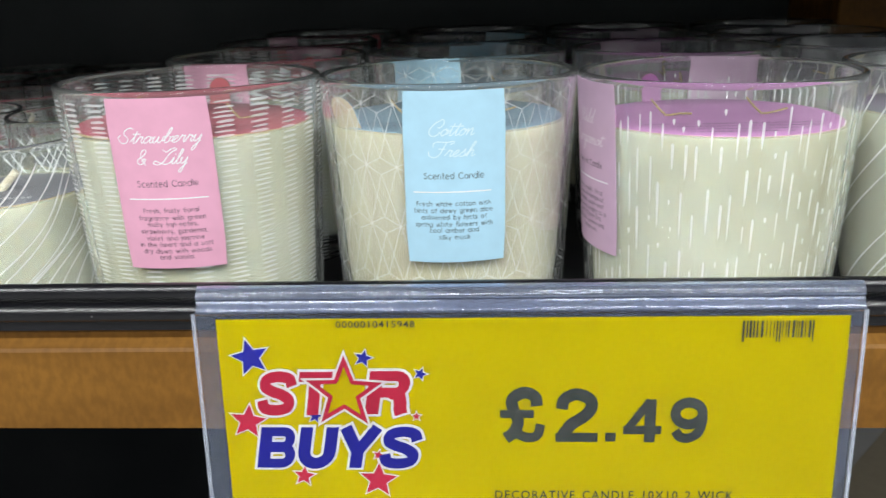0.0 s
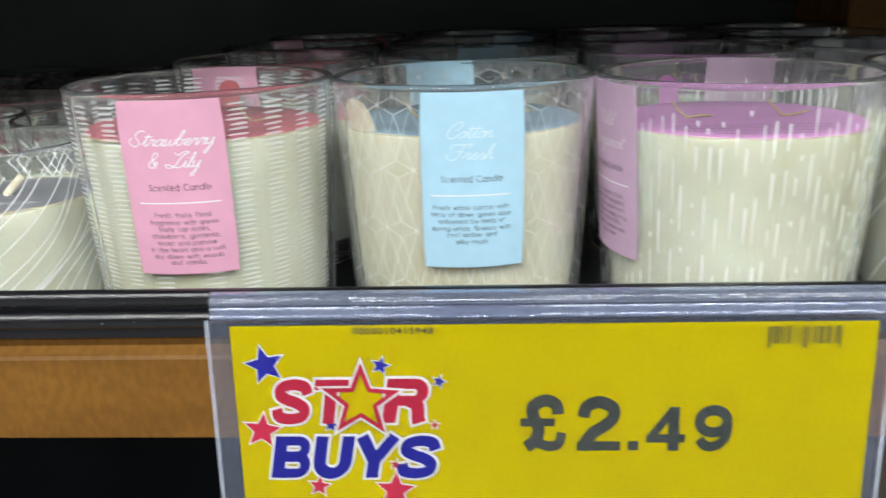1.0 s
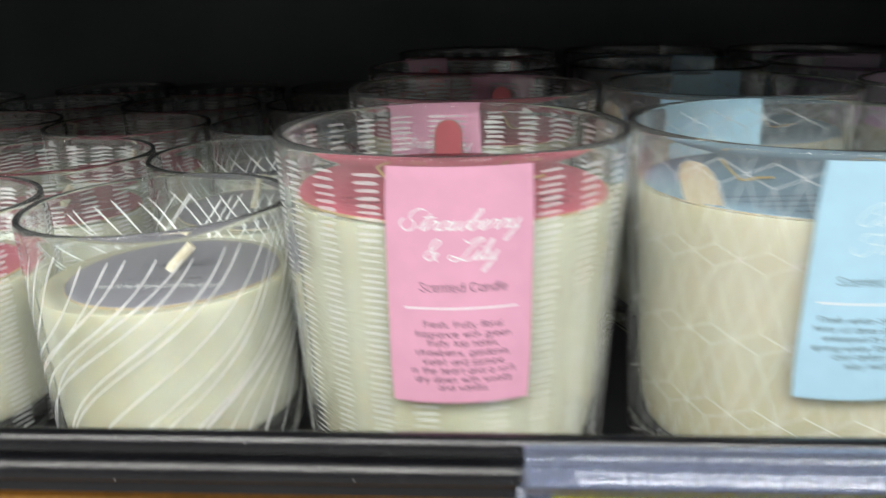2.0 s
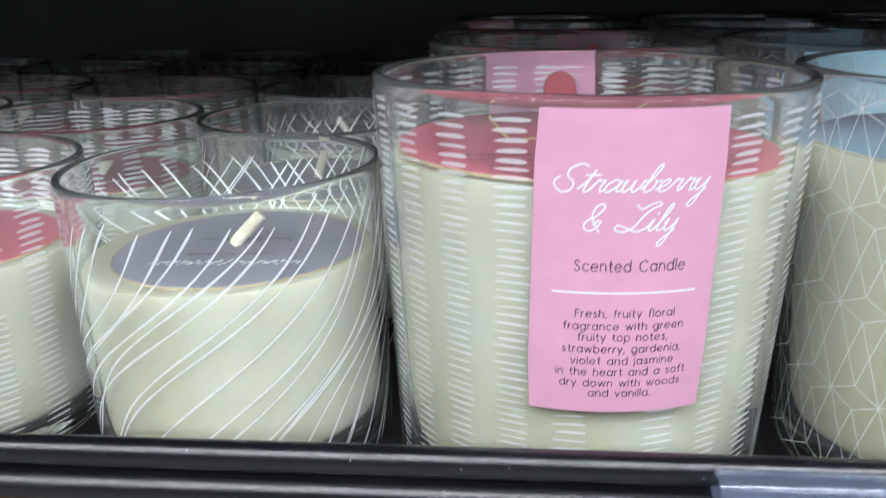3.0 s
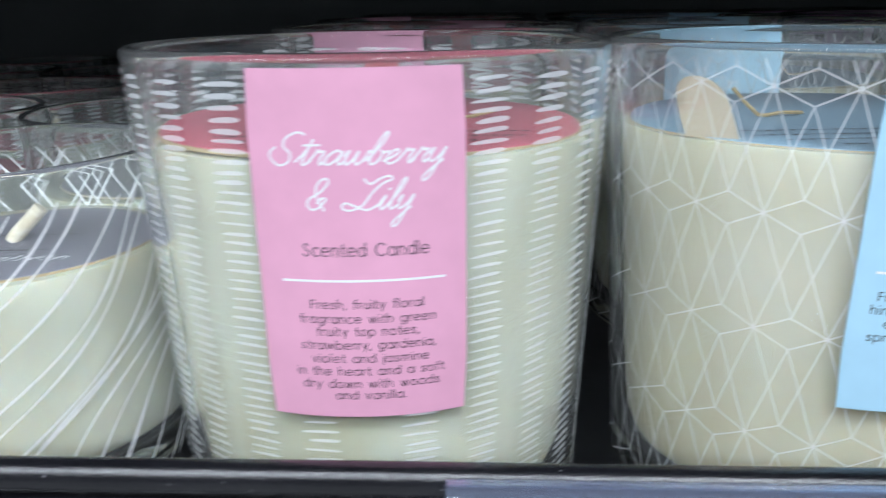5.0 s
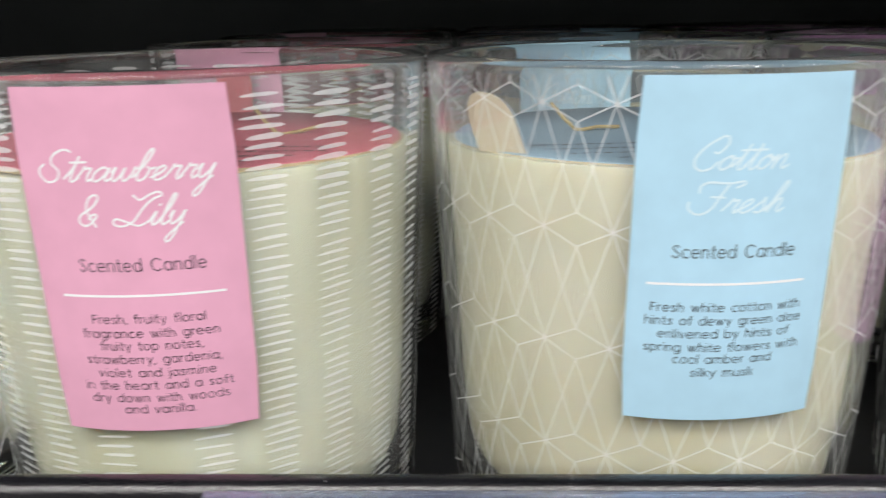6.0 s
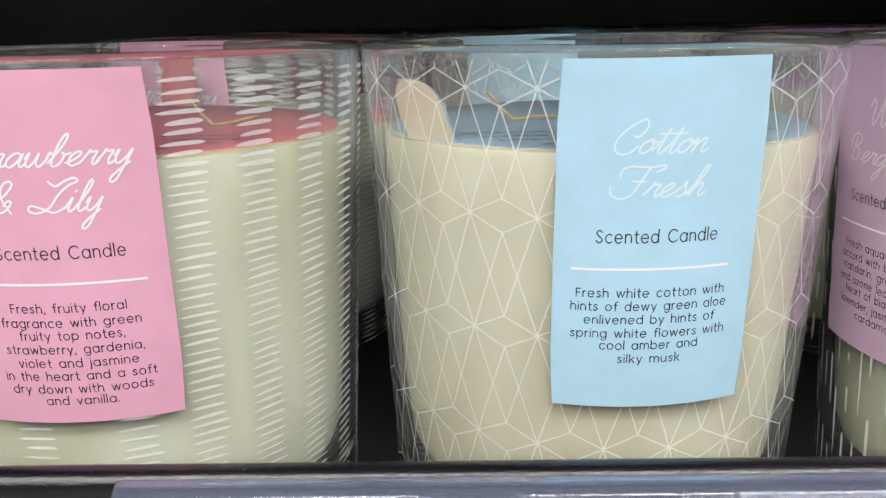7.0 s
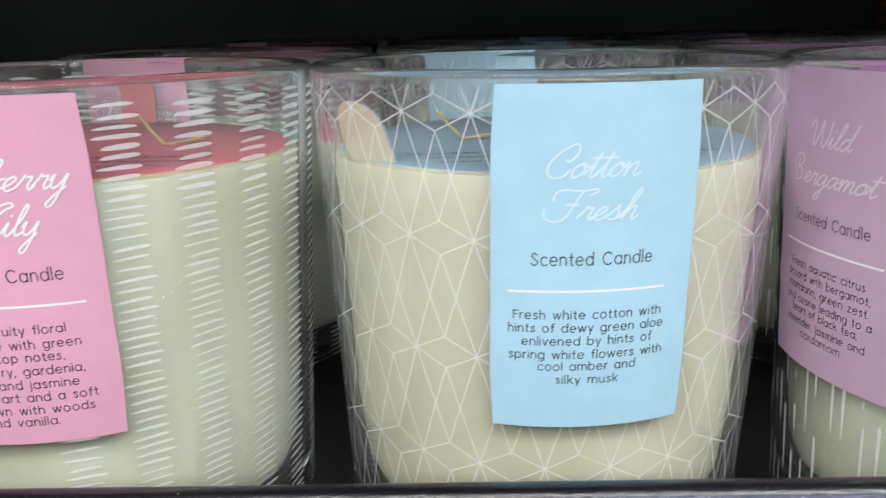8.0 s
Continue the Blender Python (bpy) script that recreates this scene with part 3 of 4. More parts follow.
def candle(label, jar, wax_mat, pattern, ink, disc_mat, tab_angle=None, label_mat=None, words=None, wicks=2, tip=0.0, facing=None, turn=0.0):
    root = tagged(new("scented_candle"), label, "candle", "scented candles on the shelf")
    root.empty_display_size = 0.02
    g = part("glass_jar", jar.glass(), GLASS, root, "clear tapered glass tumbler")
    g.visible_shadow = False
    part("wax", jar.wax(), wax_mat, root, "smooth cream wax fill")
    part("printed_pattern", pattern, ink, root, "white pattern printed on the glass", smooth=False)
    r = jar.radius(jar.wax_top) - jar.wall - (0.0020 if jar is BIG else 0.0058)
    z = jar.wax_top - 0.0004
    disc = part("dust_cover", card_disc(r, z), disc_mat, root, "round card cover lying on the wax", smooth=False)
    part("card_edge", lathe([(r + 0.00005, z - 0.0002), (r + 0.0003, z - 0.0002), (r + 0.0003, z + 0.0005), (r + 0.00005, z + 0.0005), (r + 0.00005, z - 0.0002)], 64), CARD_EDGE, disc, smooth=False)
    if tab_angle is not None:
        # the pink tab takes the card colour with light painted in
        t = part("pull_tab", card_tab(r - 0.0012, z + 0.0005, tab_angle, tip=tip, facing=facing), TAB_PINK_LIT if disc_mat is DISC_PINK else disc_mat, disc, "round-ended tab folded upright")
        part("tab_back", card_tab(r - 0.0006, z + 0.0005, tab_angle, 0.0110, 0.0092, thick=0.0002, tip=tip, facing=facing), CARD_BACK, disc, "uncoated cream back of the tab")
    if wicks == 2:
        part("small_print", disc_print(r, z + 0.00075, [(-0.80, 0.38), (-0.68, 0.55), (-0.56, 0.64), (-0.44, 0.68)], 5), INK_DARK, disc, smooth=False)
        for s in (-1, 1):
            x = s * 0.017
            wick = part("wick", tube([(x - 0.0052, 0.0026, z + 0.0064), (x - 0.0026, 0.0012, z + 0.0032), (x - 0.0003, 0.0002, z + 0.0010), (x + 0.0012, 0.0, z + 0.0009), (x + 0.0044, 0.0004, z + 0.0014), (x + 0.0092, 0.0012, z + 0.0018 + 0.0006 * s)], 0.0007, 6, 0.6), WICK_GOLD, root, "thin waxed wick, one end up and one lying over")
            wick.matrix_basis = pose(0, 0, 0, 0, 0, turn)
        disc.matrix_basis = pose(0, 0, 0, 0, 0, turn)
    else:
        part("wick", tube([(-0.0014, -0.0006, z + 0.0006), (-0.0004, -0.0002, z + 0.0020), (0.0020, 0.0006, z + 0.0044), (0.0056, 0.0018, z + 0.0080)], 0.0017, 10), WICK, root, "thick white cotton wick leaning over")
        bm = bmesh.new()
        for i in range(46):
            # one run of looping script strokes, too small to read
            s = i / 45
            u0, v0 = (s - 0.5) * 1.15 * r, -0.50 * r + 0.0011 * math.sin(i * 1.9)
            q = [(u0, v0), (u0 + 0.0005, v0), (u0 + 0.0011, v0 + 0.0016 + 0.0008 * math.sin(i * 2.7)), (u0 + 0.0006, v0 + 0.0016 + 0.0008 * math.sin(i * 2.7))]
            bm.faces.new([bm.verts.new((u, v, z + 0.00078)) for u, v in q])
        part("script_print", bm, INK_WHITE, disc, smooth=False)
        part("small_print", disc_print(r, z + 0.00075, [(-0.28, 0.35), (0.12, 0.4)], 9), INK_DARK, disc, smooth=False)
    if label_mat:
        z1 = 0.0984
        sheet = part("paper_label", wrapped_label(jar, 0.0348, z1 - 0.0594, z1), label_mat, root, "rectangular printed paper label")
        if words:
            label_words(jar, sheet, z1, {PINK: INK_WHITE, BLUE: INK_PALE_BLUE}.get(label_mat, INK_PALE_LILAC), *words)
    return root


STRAW_WORDS = ([("Strawberry", -13.8, 14.2, 14.7, 2.25), ("&", -8.2, -4.6, 22.0, 2.25), ("Lily", -2.7, 8.8, 22.0, 2.25)], (-9.5, 10.9, 29.8), (-13.4, 13.7, 34.1),
               [("Fresh, fruity floral", -8.8, 9.8, 39.0), ("fragrance with green", -10.9, 11.8, 41.6), ("fruity top notes,", -8.1, 8.9, 43.9), ("strawberry, gardenia,", -10.9, 11.7, 46.4),
                ("violet and jasmine", -9.2, 10.5, 48.9), ("in the heart and a soft", -11.9, 13.2, 51.3), ("dry down with woods", -11.1, 12.3, 53.7), ("and vanilla.", -5.5, 6.4, 55.9)])
COTTON_WORDS = ([("Cotton", -8.4, 6.6, 14.7, 2.25), ("Fresh", -8.8, 7.2, 21.8, 2.25)], (-10.6, 9.6, 29.4), (-14.4, 12.3, 34.0),
                [("Fresh white cotton with", -13.4, 11.9, 38.9), ("hints of dewy green aloe", -14.2, 12.5, 41.3), ("enlivened by hints of", -11.9, 10.6, 43.7),
                 ("spring white flowers with", -14.1, 12.6, 46.2), ("cool amber and", -9.1, 7.7, 48.4), ("silky musk", -6.0, 4.7, 50.9)])
BERGAMOT_WORDS = ([("Wild", -5.8, 6.7, 14.3, 2.25), ("Bergamot", -11.4, 12.4, 21.6, 2.25)], (-10.2, 10.2, 29.4), (-13.4, 13.3, 34.0),
                  [("Fresh aquatic citrus", -10.7, 10.0, 38.9), ("accord with bergamot,", -11.8, 11.2, 41.3), ("mandarin, green zest", -11.4, 10.7, 43.7), ("and ozone leading to a", -12.1, 11.8, 46.2),
                   ("heart of black tea,", -9.6, 9.0, 48.4), ("lavender, jasmine and", -11.2, 10.7, 50.9), ("cardamom.", -6.0, 5.8, 53.3)])

# ---- the shelf and the shop round it ----
LEFT, RIGHT = -1.25, 1.25
structure("floor", box(-4.0, 4.0, -4.6, 1.1, -0.05, 0.0), FLOOR, "grey vinyl shop floor")
structure("ceiling", box(-4.0, 4.0, -4.6, 1.1, CEIL + 0.1, CEIL + 0.15), WALL, "plain white shop ceiling")
structure("wall_north", box(-4.1, 4.1, 1.1, 1.2, -0.05, CEIL + 0.15), WALL, "plain white wall behind the shelving")
structure("wall_south", box(-4.1, 4.1, -4.7, -4.6, -0.05, CEIL + 0.15), DARK_WALL, "plain dark grey wall across the aisle")
structure("wall_west", box(-4.1, -4.0, -4.6, 1.1, -0.05, CEIL + 0.15), WALL, "plain white side wall")
structure("wall_east", box(4.0, 4.1, -4.6, 1.1, -0.05, CEIL + 0.15), WALL, "plain white side wall")


def ceiling_light(x, y):
    root = tagged(new("ceiling_light"), "long white panel light on the shop ceiling", "ceiling light", "panel lights")
    root.location = (x, y, CEIL)
    part("housing", box(-0.65, 0.65, -0.20, 0.20, 0.012, 0.1, 0.008), LAMP_WHITE, root, smooth=False)
    data = bpy.data.lights.new("tube", "AREA")
    data.shape, data.size, data.size_y, data.energy, data.color = "RECTANGLE", 1.25, 0.36, LAMP_WATTS, (0.97, 0.985, 0.985)
    lamp = new("panel_lamp", data)
    lamp.location = (0, 0, 0.002)
    lamp.parent = root
    return root


for lx, ly in LAMP_SPOTS:
    ceiling_light(lx, ly)

shelf_unit = tagged(new("shelving_unit"), "black shelving unit with a brown wooden front edge", "shelving")
# below the tray the panel and boards are coloured darker in place of shade
part("lower_back_panel", box(LEFT, RIGHT, BACK_Y, BACK_Y + 0.02, 0.1, 1.19), SHADED_BLACK, shelf_unit, "black back panel, shade put into its colour", smooth=False)
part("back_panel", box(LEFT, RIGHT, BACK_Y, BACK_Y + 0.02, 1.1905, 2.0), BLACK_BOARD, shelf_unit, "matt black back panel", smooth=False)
# added out of view; height and front edge set to block lamp light
part("shading_upper_shelf", box(LEFT, RIGHT, 0.207, BACK_Y - 0.001, 1.402, 1.430, 0.003), BLACK_BOARD, shelf_unit, "unseen black upper shelf board, placed to shade the candles", smooth=False)
part("lower_shelf", box(LEFT, RIGHT, 0.25, BACK_Y - 0.001, 0.80, 0.83, 0.003), SHADED_BLACK, shelf_unit, "black lower shelf board, shade put into its colour", smooth=False)
part("shelf_board", box(LEFT, RIGHT, 0.272, BACK_Y - 0.001, 1.184, 1.1965), SHADED_BLACK, shelf_unit, "black board under the tray, shade put into its colour", smooth=False)
edge = [(0.2505, 1.1838), (0.2505, 1.2134), (0.2512, 1.2146), (0.2542, 1.2166), (0.2548, 1.2170), (0.2548, 1.2208), (0.2700, 1.2208), (0.2700, 1.1835)]
part("front_edge", extrude_profile(edge, LEFT, RIGHT), WOOD, shelf_unit, "varnished brown wooden shelf edge", smooth=False)
part("upright", box(0.247, 0.300, 0.600, BACK_Y - 0.001, DECK, 1.401, 0.002), WOOD, shelf_unit, "brown wooden upright", smooth=False)
for side in (LEFT - 0.02, RIGHT):
    part("end_panel", box(side, side + 0.02, 0.26, BACK_Y + 0.02, 0.0, 2.0, 0.002), BLACK_BOARD, shelf_unit, smooth=False)

tray = tagged(new("shelf_tray"), "black powder-coated metal tray with a ridged lip", "tray")
part("tray_deck", box(LEFT, RIGHT, 0.2705, 0.68, 1.1968, DECK, 0.0006), TRAY_BLACK, tray, smooth=False)
ridge = [(0.2515, 1.2218), (0.2515, 1.2376), (0.2511, 1.2385), (0.2503, 1.2389), (0.2498, 1.2390)]
ridge += [(0.2498 + 0.0027 * math.cos(t), 1.2361 + 0.0029 * math.sin(t)) for t in np.linspace(1.75, 4.1, 9)]
ridge += [(0.2511, 1.2338), (0.2511, 1.2318)]
ridge += [(0.2500 + 0.0033 * math.cos(t), 1.2286 + 0.0034 * math.sin(t)) for t in np.linspace(1.8, 4.4, 9)]
ridge += [(0.2500, 1.2250), (0.2500, 1.2218)]
lip = part("ridged_lip", extrude_profile(ridge, LEFT, RIGHT), BLACK_METAL, tray, "double rounded front lip")
part("lip_flange", box(LEFT, RIGHT, 0.2516, 0.2704, 1.2212, 1.2232), BLACK_METAL, tray, smooth=False)

# ---- the candles ----
CANDLES = {
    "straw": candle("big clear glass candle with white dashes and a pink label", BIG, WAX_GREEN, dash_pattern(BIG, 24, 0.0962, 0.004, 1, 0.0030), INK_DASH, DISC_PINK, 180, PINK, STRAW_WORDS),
    "cotton": candle("big clear glass candle with white star lattice and a blue label", BIG, WAX_CREAM, lattice_pattern(BIG, 24, 5, 0.0212, 0.0938), INK_LATTICE, DISC_BLUE, -55, BLUE, COTTON_WORDS, tip=-0.3, facing=-36),
    "bergamot": candle("big clear glass candle with white rain strokes and a lilac label", BIG, WAX_GREEN, rain_pattern(BIG, 78, 0.0935, 0.004, 3), INK_RAIN, DISC_LILAC, -159, LILAC, BERGAMOT_WORDS, turn=76),
    "wave": candle("big clear glass candle with white wavy lines and a grey cover", BIG, WAX_GREEN, wave_pattern(BIG, 34, 0.093, 0.004, 0.055, 4), INK_WAVE, DISC_GREY, 170, GREY_LABEL),
    "small_wave": candle("small clear glass candle with white wavy lines and grey cover", SMALL, WAX_GREEN, wave_pattern(SMALL, 40, 0.0690, 0.003, 0.066, 6, 0.00055), INK_WAVE, DISC_GREY, None, None, None, 1),
    "small_dash": candle("small clear glass candle with white dashes and a pink cover", SMALL, WAX_GREEN, dash_pattern(SMALL, 19, 0.0715, 0.004, 8), INK_DASH, DISC_PINK, None, None, None, 1),
}
for cover in CANDLES["straw"].children:
    if cover.name.startswith("dust_cover"):
        # this cover has lifted on one side
        cover.matrix_basis = pose(0.044, 0, 0.083, 0, 0.8, 0) @ pose(-0.044, 0, -0.083)
CANDLES["straw"].matrix_basis = pose(-0.1108, 0.3100, DECK, 0, 0, 4.4)
CANDLES["cotton"].matrix_basis = pose(-0.0132, 0.3135, DECK, 0, 0, 4.4)
CANDLES["bergamot"].matrix_basis = pose(0.0832, 0.2985, DECK, 0, 0, -76)
CANDLES["wave"].matrix_basis = pose(0.1830, 0.3090, DECK, 0, 0, 150)
CANDLES["small_wave"].matrix_basis = pose(-0.1980, 0.3180, DECK + 0.0009, 0, -1.4, 0)
for piece in CANDLES["small_wave"].children:
    if piece.name.startswith(("dust_cover", "wick")):
        piece.matrix_basis = pose(0.0022, 0, 0)
CANDLES["small_dash"].matrix_basis = pose(-0.2815, 0.3200, DECK, 0, 0, 20)

BEHIND = [("straw", -0.107, 0.411, -16), ("straw", -0.113, 0.509, 25), ("straw", -0.108, 0.607, -40),
          ("cotton", -0.008, 0.413, -22), ("cotton", -0.012, 0.511, 12), ("cotton", -0.006, 0.609, 30),
          ("bergamot", 0.092, 0.409, 16), ("bergamot", 0.088, 0.507, -10), ("bergamot", 0.094, 0.605, 8),
          ("wave", 0.190, 0.407, 150), ("wave", 0.186, 0.505, 0), ("wave", 0.196, 0.603, 10),
          ("small_wave", -0.194, 0.398, 60), ("small_wave", -0.196, 0.478, 140), ("small_wave", -0.190, 0.558, 200), ("small_wave", -0.194, 0.637, 250),
          ("small_dash", -0.276, 0.400, 33), ("small_dash", -0.279, 0.480, 50), ("small_dash", -0.275, 0.560, 5), ("small_dash", -0.280, 0.640, 90),
          ("small_dash", -0.362, 0.330, 12), ("small_dash", -0.356, 0.411, 80), ("small_dash", -0.362, 0.491, 31), ("small_dash", -0.358, 0.571, 70), ("small_dash", -0.361, 0.650, 45),
          ("small_dash", -0.442, 0.350, 0), ("small_dash", -0.440, 0.432, 22), ("small_dash", -0.445, 0.512, 75), ("small_dash", -0.440, 0.593, 48)]
for kind, x, y, turn in BEHIND:
    copy_thing(CANDLES[kind], pose(x, y, DECK, 0, 0, turn))

# ---- the price sign ----
SIGN_X, SIGN_TOP, SIGN_Y = 0.013, 1.2305, 0.238


def sag(v):
    """How far the leaning sign stands out, v mm below its top."""
    return 0.06 * v / 1000


def on_sign(u, v, lift):
    """A point of the sign, u mm right of its middle and v mm below the paper's top, lift metres before the paper."""
    return (SIGN_X + u / 1000, SIGN_Y - sag(v) - lift, SIGN_TOP - v / 1000)


holder = tagged(new("sign_holder"), "clear plastic price holder clipped over the black lip", "sign holder")


def holder_side(points, thick):
    """Thickens an open (y, z) line into a closed outline."""
    pts = [Vector((0, y, z)) for y, z in points]
    back = []
    for i, p in enumerate(pts):
        d = (pts[min(i + 1, len(pts) - 1)] - pts[max(i - 1, 0)]).normalized()
        back.append(p + Vector((0, d.z, -d.y)) * -thick)
    return [(p.y, p.z) for p in pts] + [(p.y, p.z) for p in reversed(back)]


clip_line = [(0.2448, 1.2392), (0.2440, 1.2400), (0.2428, 1.2403), (0.2413, 1.2398), (0.2401, 1.2385), (0.2396, 1.2368), (0.2404, 1.2358), (0.2398, 1.2348), (0.2386, 1.2340), (0.2382, 1.2330), (0.2388, 1.2322)]
front = [(SIGN_Y - 0.0012 - sag(v), SIGN_TOP - v / 1000) for v in (-1.9, 0, 20, 60, 100, 143)]
part("top_clip", extrude_profile(holder_side(clip_line, 0.0009), SIGN_X - 0.1060, SIGN_X + 0.1042), PLASTIC, holder, "rounded ribbed clip of clear plastic").visible_shadow = False
part("hook", box(SIGN_X - 0.1050, SIGN_X + 0.1036, 0.2396, 0.2496, 1.2318, 1.2330, 0.0003), PLASTIC, holder, smooth=False).visible_shadow = False
part("front_sheet", extrude_profile(holder_side(front, 0.0008), SIGN_X - 0.1068, SIGN_X + 0.1042), CLEAR, holder, smooth=False).visible_shadow = False
rear = [(SIGN_Y + 0.0022 - sag(v), SIGN_TOP - v / 1000) for v in (-1.9, 0, 20, 60, 100, 143)]
part("rear_sheet", extrude_profile(holder_side(rear, 0.0008), SIGN_X - 0.1068, SIGN_X + 0.1042), SHEET, holder, smooth=False).visible_shadow = False

for u in (-106.8, 104.2):
    part("side_edge", tube([(SIGN_X + u / 1000, SIGN_Y - 0.0002 - sag(v), SIGN_TOP - v / 1000) for v in (-1.9, 20, 60, 100, 143)], 0.0007, 10), EDGE_CLEAR, holder, "folded clear side edge").visible_shadow = False

sign = tagged(new("price_sign"), "yellow paper price sign with red and blue heading", "price sign")
bm = bmesh.new()
grid = [[[bm.verts.new(on_sign(-99.6 + 199.2 * i / 20, 140.0 * j / 14, lift + 0.00016 * math.sin(i * 0.7 + j * 0.5) * math.sin(j * 0.9))) for i in range(21)] for j in range(15)] for lift in (0.0, -0.0003)]
for g in grid:
    for j in range(14):
        for i in range(20):
            bm.faces.new((g[j][i], g[j + 1][i], g[j + 1][i + 1], g[j][i + 1]))
part("paper_sheet", bm, YELLOW, sign, "bright yellow paper")


def star_points(u, v, r, turn=0.0, inner=0.4):
    return [(u + (r if k % 2 == 0 else r * inner) * math.sin(radians(turn + 36 * k)), v - (r if k % 2 == 0 else r * inner) * math.cos(radians(turn + 36 * k))) for k in range(10)]


def star(name, u, v, r, mat, turn=0.0, edge_r=1.6):
    """A printed star with a white border."""
    for nm, rr, m, lift in (("star_border", r + edge_r, SIGN_WHITE, 0.00022), (name, r, mat, 0.00034)):
        bm = bmesh.new()
        bm.faces.new([bm.verts.new(on_sign(a, b, lift)) for a, b in star_points(u, v, rr, turn, 0.45)])
        part(nm, bm, m, sign, smooth=False)


def sign_text(name, body, x0, x1, base, cap, mat, lift=0.0003, **style):
    bm = bmesh.new()
    set_text(bm, body, x0, x1, -base, cap, lambda u, v: on_sign(u, -v, lift), **style)
    return part(name, bm, mat, sign, smooth=False)


# heavy sans letters, capitals 100 units high: strokes as (pen, points), and the letter's width
HEAVY = {"S": ([(25, smooth_path([(78, 67), (69, 84), (43, 89), (17, 82), (15, 66), (30, 56), (55, 47), (73, 34), (70, 17), (44, 11), (17, 16), (10, 34)]))], 88)}
HEAVY["T"] = ([(23, [(0, 88.5), (78, 88.5)]), (28, [(39, 0), (39, 90)])], 78)
HEAVY["R"] = ([(28, [(14, 0), (14, 100)]), (23, [(14, 88.5), (56, 88.5)] + bow(56, 69.5, 17, 19, 90, -90, 9) + [(14, 50.5)]), (26, smooth_path([(50, 49), (64, 42), (69, 28), (71, 12), (75, 0)]))], 88)
HEAVY["B"] = ([(28, [(14, 0), (14, 100)]), (22, [(14, 89), (54, 89)] + bow(54, 71, 15, 18, 90, -90, 9) + [(14, 53)]), (23, [(14, 50), (56, 50)] + bow(56, 30.5, 17, 19.5, 90, -90, 9) + [(14, 11)])], 85)
HEAVY["U"] = ([(28, [(14, 100), (14, 40)] + bow(43, 40, 29, 29, 180, 360, 12) + [(72, 100)])], 86)
HEAVY["Y"] = ([(27, [(10, 100), (44, 40)]), (27, [(82, 100), (44, 40)]), (28, [(44, 48), (44, 0)])], 92)
HEAVY["£"] = ([(21, smooth_path([(65, 65), (62, 81), (43, 89), (22, 77), (24, 58), (32, 38), (25, 19), (10, 7)])), (14, [(0, 51), (60, 51)]), (17, smooth_path([(9, 10), (27, 16), (48, 9), (66, 13), (72, 33)]))], 81)
HEAVY["2"] = ([(22, smooth_path([(11, 61), (16, 79), (38, 88.5), (62, 78), (63, 60), (48, 45), (28, 32), (13, 12)])), (17, [(0, 8.5), (77, 8.5)])], 77)
HEAVY["4"] = ([(26, [(63, 0), (63, 100)]), (19, [(0, 28.5), (90, 28.5)]), (19, [(8, 28), (62, 96)])], 90)
HEAVY["9"] = ([(22, bow(41, 65, 30, 24, 0, 360, 28)), (21, smooth_path([(71, 65), (71, 46), (64, 24), (44, 11), (24, 13), (12, 27)]))], 82)


def bold_word(bm, body, x0, x1, base, cap, lift, shear, grow):
    """Heavy letters set between x0 and x1 on the sign; grow widens each stroke for a border."""
    place_x, x = [], 0.0
    for ch in body:
        place_x.append(x)
        x += HEAVY[ch][1] + 5
    k = (x1 - x0) / (x - 5 + 100 * shear)
    up = cap / 100
    for ch, left_x in zip(body, place_x):
        for pen, pts in HEAVY[ch][0]:
            lift += 0.000012
            n, rails = len(pts), ([], [])
            for i, (u, v) in enumerate(pts):
                (ua, va), (ub, vb) = pts[max(i - 1, 0)], pts[min(i + 1, n - 1)]
                d = math.hypot(ub - ua, vb - va) or 1.0
                du, dv, half = (ub - ua) / d, (vb - va) / d, pen / 2 + grow
                end = grow * ((i == n - 1) - (i == 0))
                for rail, s in zip(rails, (1, -1)):
                    q, w = u + du * end - s * dv * half, v + dv * end + s * du * half
                    rail.append(bm.verts.new(on_sign(x0 + (left_x + q + shear * w) * k, base - w * up, lift)))
            for i in range(n - 1):
                bm.faces.new((rails[0][i], rails[1][i], rails[1][i + 1], rails[0][i + 1]))


def heading(body, x0, x1, base, cap, mat, shear):
    for name, grow, m, lift in (("heading_border", 5.5, SIGN_WHITE, 0.00024), ("heading_lettering", 0.0, mat, 0.00042)):
        bm = bmesh.new()
        bold_word(bm, body, x0, x1, base, cap, lift, shear, grow)
        part(name, bm, m, sign, smooth=False)


heading("ST", -88.6, -62.6, 33.0, 15.2, SIGN_RED, 0.16)
heading("R", -53.0, -36.2, 32.8, 15.2, SIGN_RED, 0.16)
heading("BUYS", -90.2, -33.6, 52.2, 14.8, SIGN_BLUE, 0.18)
for ro, ri, m, lift in ((15.2, 13.0, SIGN_WHITE, 0.00056), (13.2, 9.2, SIGN_RED, 0.00058)):
    bm = bmesh.new()
    outer, inner = ([bm.verts.new(on_sign(a, b, lift)) for a, b in star_points(-59.3, 25.2, q, 2, 0.42)] for q in (ro, ri))
    for k in range(10):
        bm.faces.new((outer[k], inner[k], inner[(k + 1) % 10], outer[(k + 1) % 10]))
    part("heading_star", bm, m, sign, smooth=False)
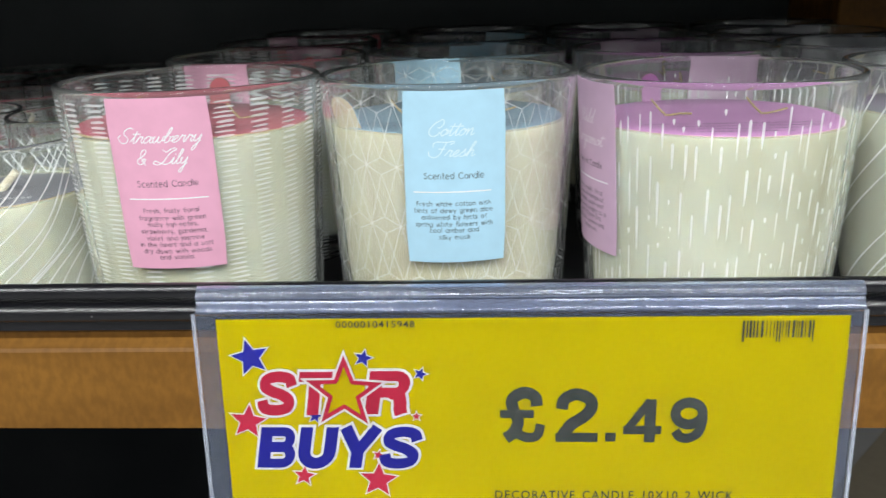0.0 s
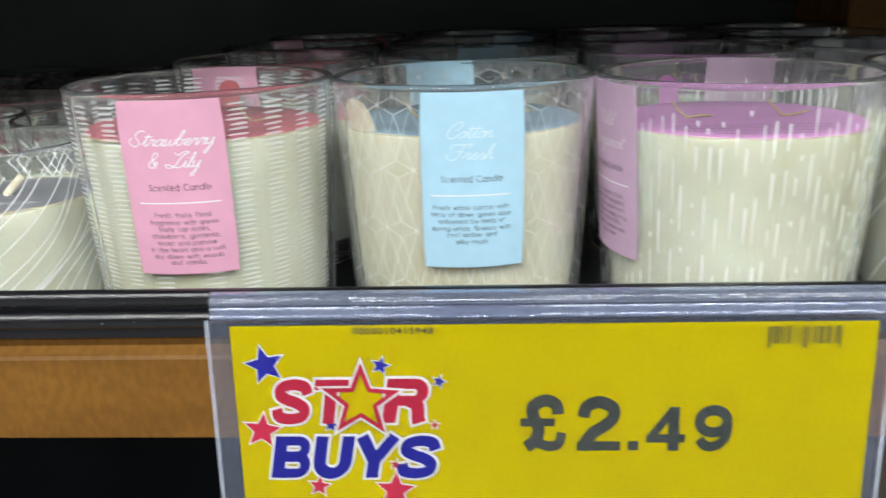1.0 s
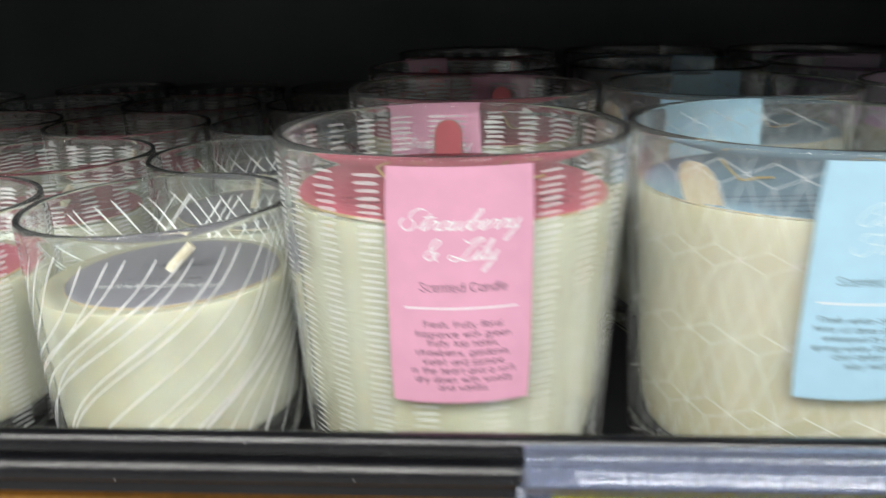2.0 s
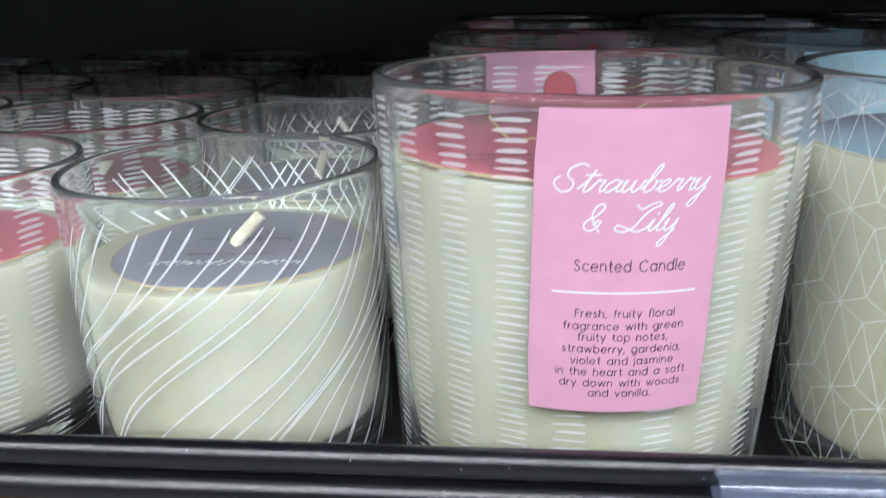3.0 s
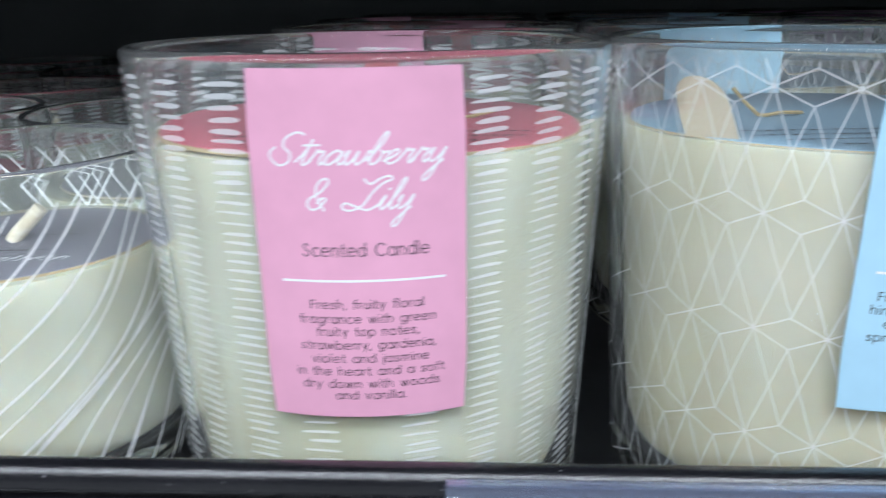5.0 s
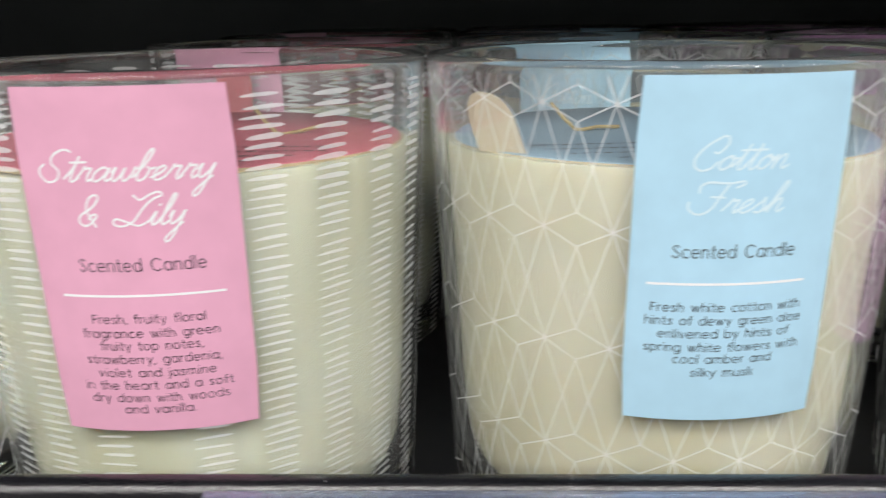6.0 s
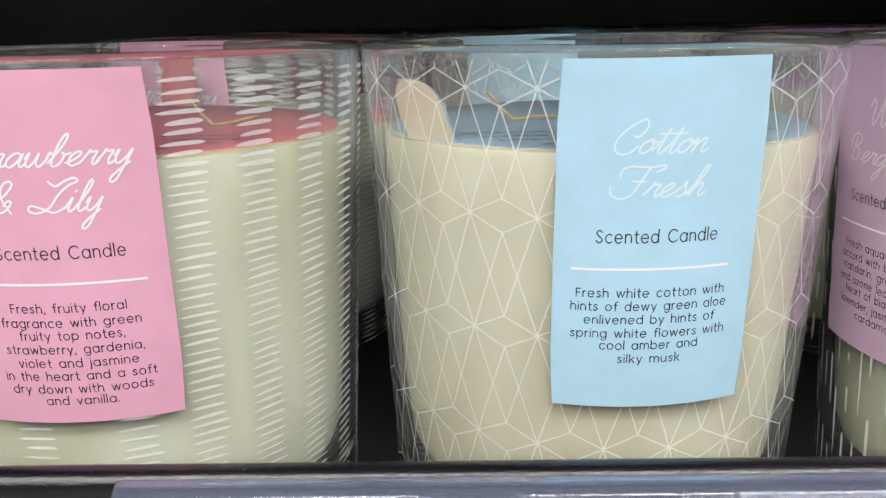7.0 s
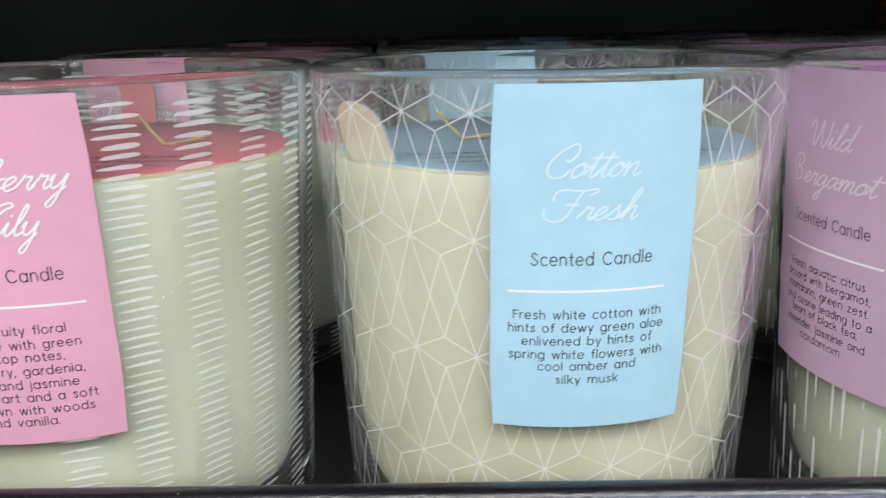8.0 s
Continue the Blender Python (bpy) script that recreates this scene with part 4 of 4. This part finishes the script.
for u, v, r, m, turn in ((-89.3, 12.8, 6.4, SIGN_BLUE, -12), (-52.5, 13.2, 3.0, SIGN_BLUE, 15), (-34.2, 18.7, 2.2, SIGN_BLUE, 20), (-91.8, 35.4, 6.2, SIGN_RED, 8), (-69.4, 33.6, 2.4, SIGN_BLUE, 10),
                         (-35.9, 33.6, 1.5, SIGN_RED, 0), (-49.0, 47.6, 1.9, SIGN_RED, 15), (-74.4, 55.3, 3.6, SIGN_RED, 8), (-49.4, 56.8, 6.4, SIGN_RED, 5)):
    star("printed_star", u, v, r, m, turn, 1.0 if r > 3 else 0.7)
for body, x0, x1, base, cap in (("£", -8.7, 6.1, 42.9, 19.8), ("2", 9.3, 23.0, 42.7, 19.0), ("4", 31.1, 43.3, 42.8, 15.1), ("9", 46.0, 57.8, 43.0, 15.9)):
    bm = bmesh.new()
    bold_word(bm, body, x0, x1, base, cap, 0.0003, 0.0, 0.0)
    part("price_lettering", bm, SIGN_DARK, sign, smooth=False)
bm = bmesh.new()
bm.faces.new([bm.verts.new(on_sign(a, b, 0.0003)) for a, b in ((25.4, 42.6), (28.8, 42.6), (28.8, 39.4), (25.4, 39.4))])
part("price_point", bm, SIGN_DARK, sign, smooth=False)
sign_text("code_lettering", "0000010415948", -60.8, -35.5, 2.8, 2.2, SIGN_DARK, spacing=1.12, weight=0.012)
sign_text("description_lettering", "DECORATIVE CANDLE 10X10 2 WICK", -10.5, 67.8, 63.6, 3.1, SIGN_DARK, spacing=1.2, weight=0.012, word=1.4)
bm = bmesh.new()
rng = random.Random(12)
u = 66.8
while u < 88.8:
    w = rng.choice((0.22, 0.22, 0.45, 0.7))
    guard = u < 68 or u > 87.6 or abs(u - 77.6) < 0.8
    q = [(u, 1.3), (u + w, 1.3), (u + w, 8.3 if guard else 6.9), (u, 8.3 if guard else 6.9)]
    bm.faces.new([bm.verts.new(on_sign(a, b, 0.0003)) for a, b in q])
    u += w + rng.choice((0.45, 0.6, 0.9))
part("printed_bars", bm, SIGN_DARK, sign, smooth=False)

# ---- on the lower shelf ----
carton = tagged(new("carton"), "plain pale grey carton standing on the lower shelf", "carton")
part("carton_body", box(-0.12, 0.12, -0.12, 0.12, 0.0, 0.20, 0.002), GREY_CARD, carton, smooth=False)
part("carton_tape", box(-0.025, 0.025, -0.1205, 0.1205, 0.2002, 0.2006), CARD_BACK, carton, "strip of pale tape", smooth=False)
carton.matrix_basis = pose(0.30, 0.50, 0.83, 0, 0, -42)

# ---- dust on the lip ----
rng = random.Random(31)
bm = bmesh.new()
for k in range(90):
    x, t, size = rng.uniform(-0.32, 0.24), rng.uniform(1.75, 3.6), rng.choice((0.00006, 0.00008, 0.00010, 0.00016))
    top = k % 2
    y, z = (0.2498 + 0.00276 * math.cos(t), 1.2361 + 0.00296 * math.sin(t)) if top else (0.2500 + 0.00336 * math.cos(t), 1.2286 + 0.00346 * math.sin(t))
    ring = [bm.verts.new((x + size * rng.uniform(0.6, 1.3) * math.cos(a), y - size * 0.6 * math.sin(a) * math.cos(t), z + size * math.sin(a))) for a in (0.2, 1.4, 2.6, 3.9, 5.2)]
    bm.faces.new(ring)
tagged(new("dust_flecks", mesh_of(bm, SIGN_WHITE, False)), "pale dust flecks lying on the black metal lip", "dust", kind="stuff")
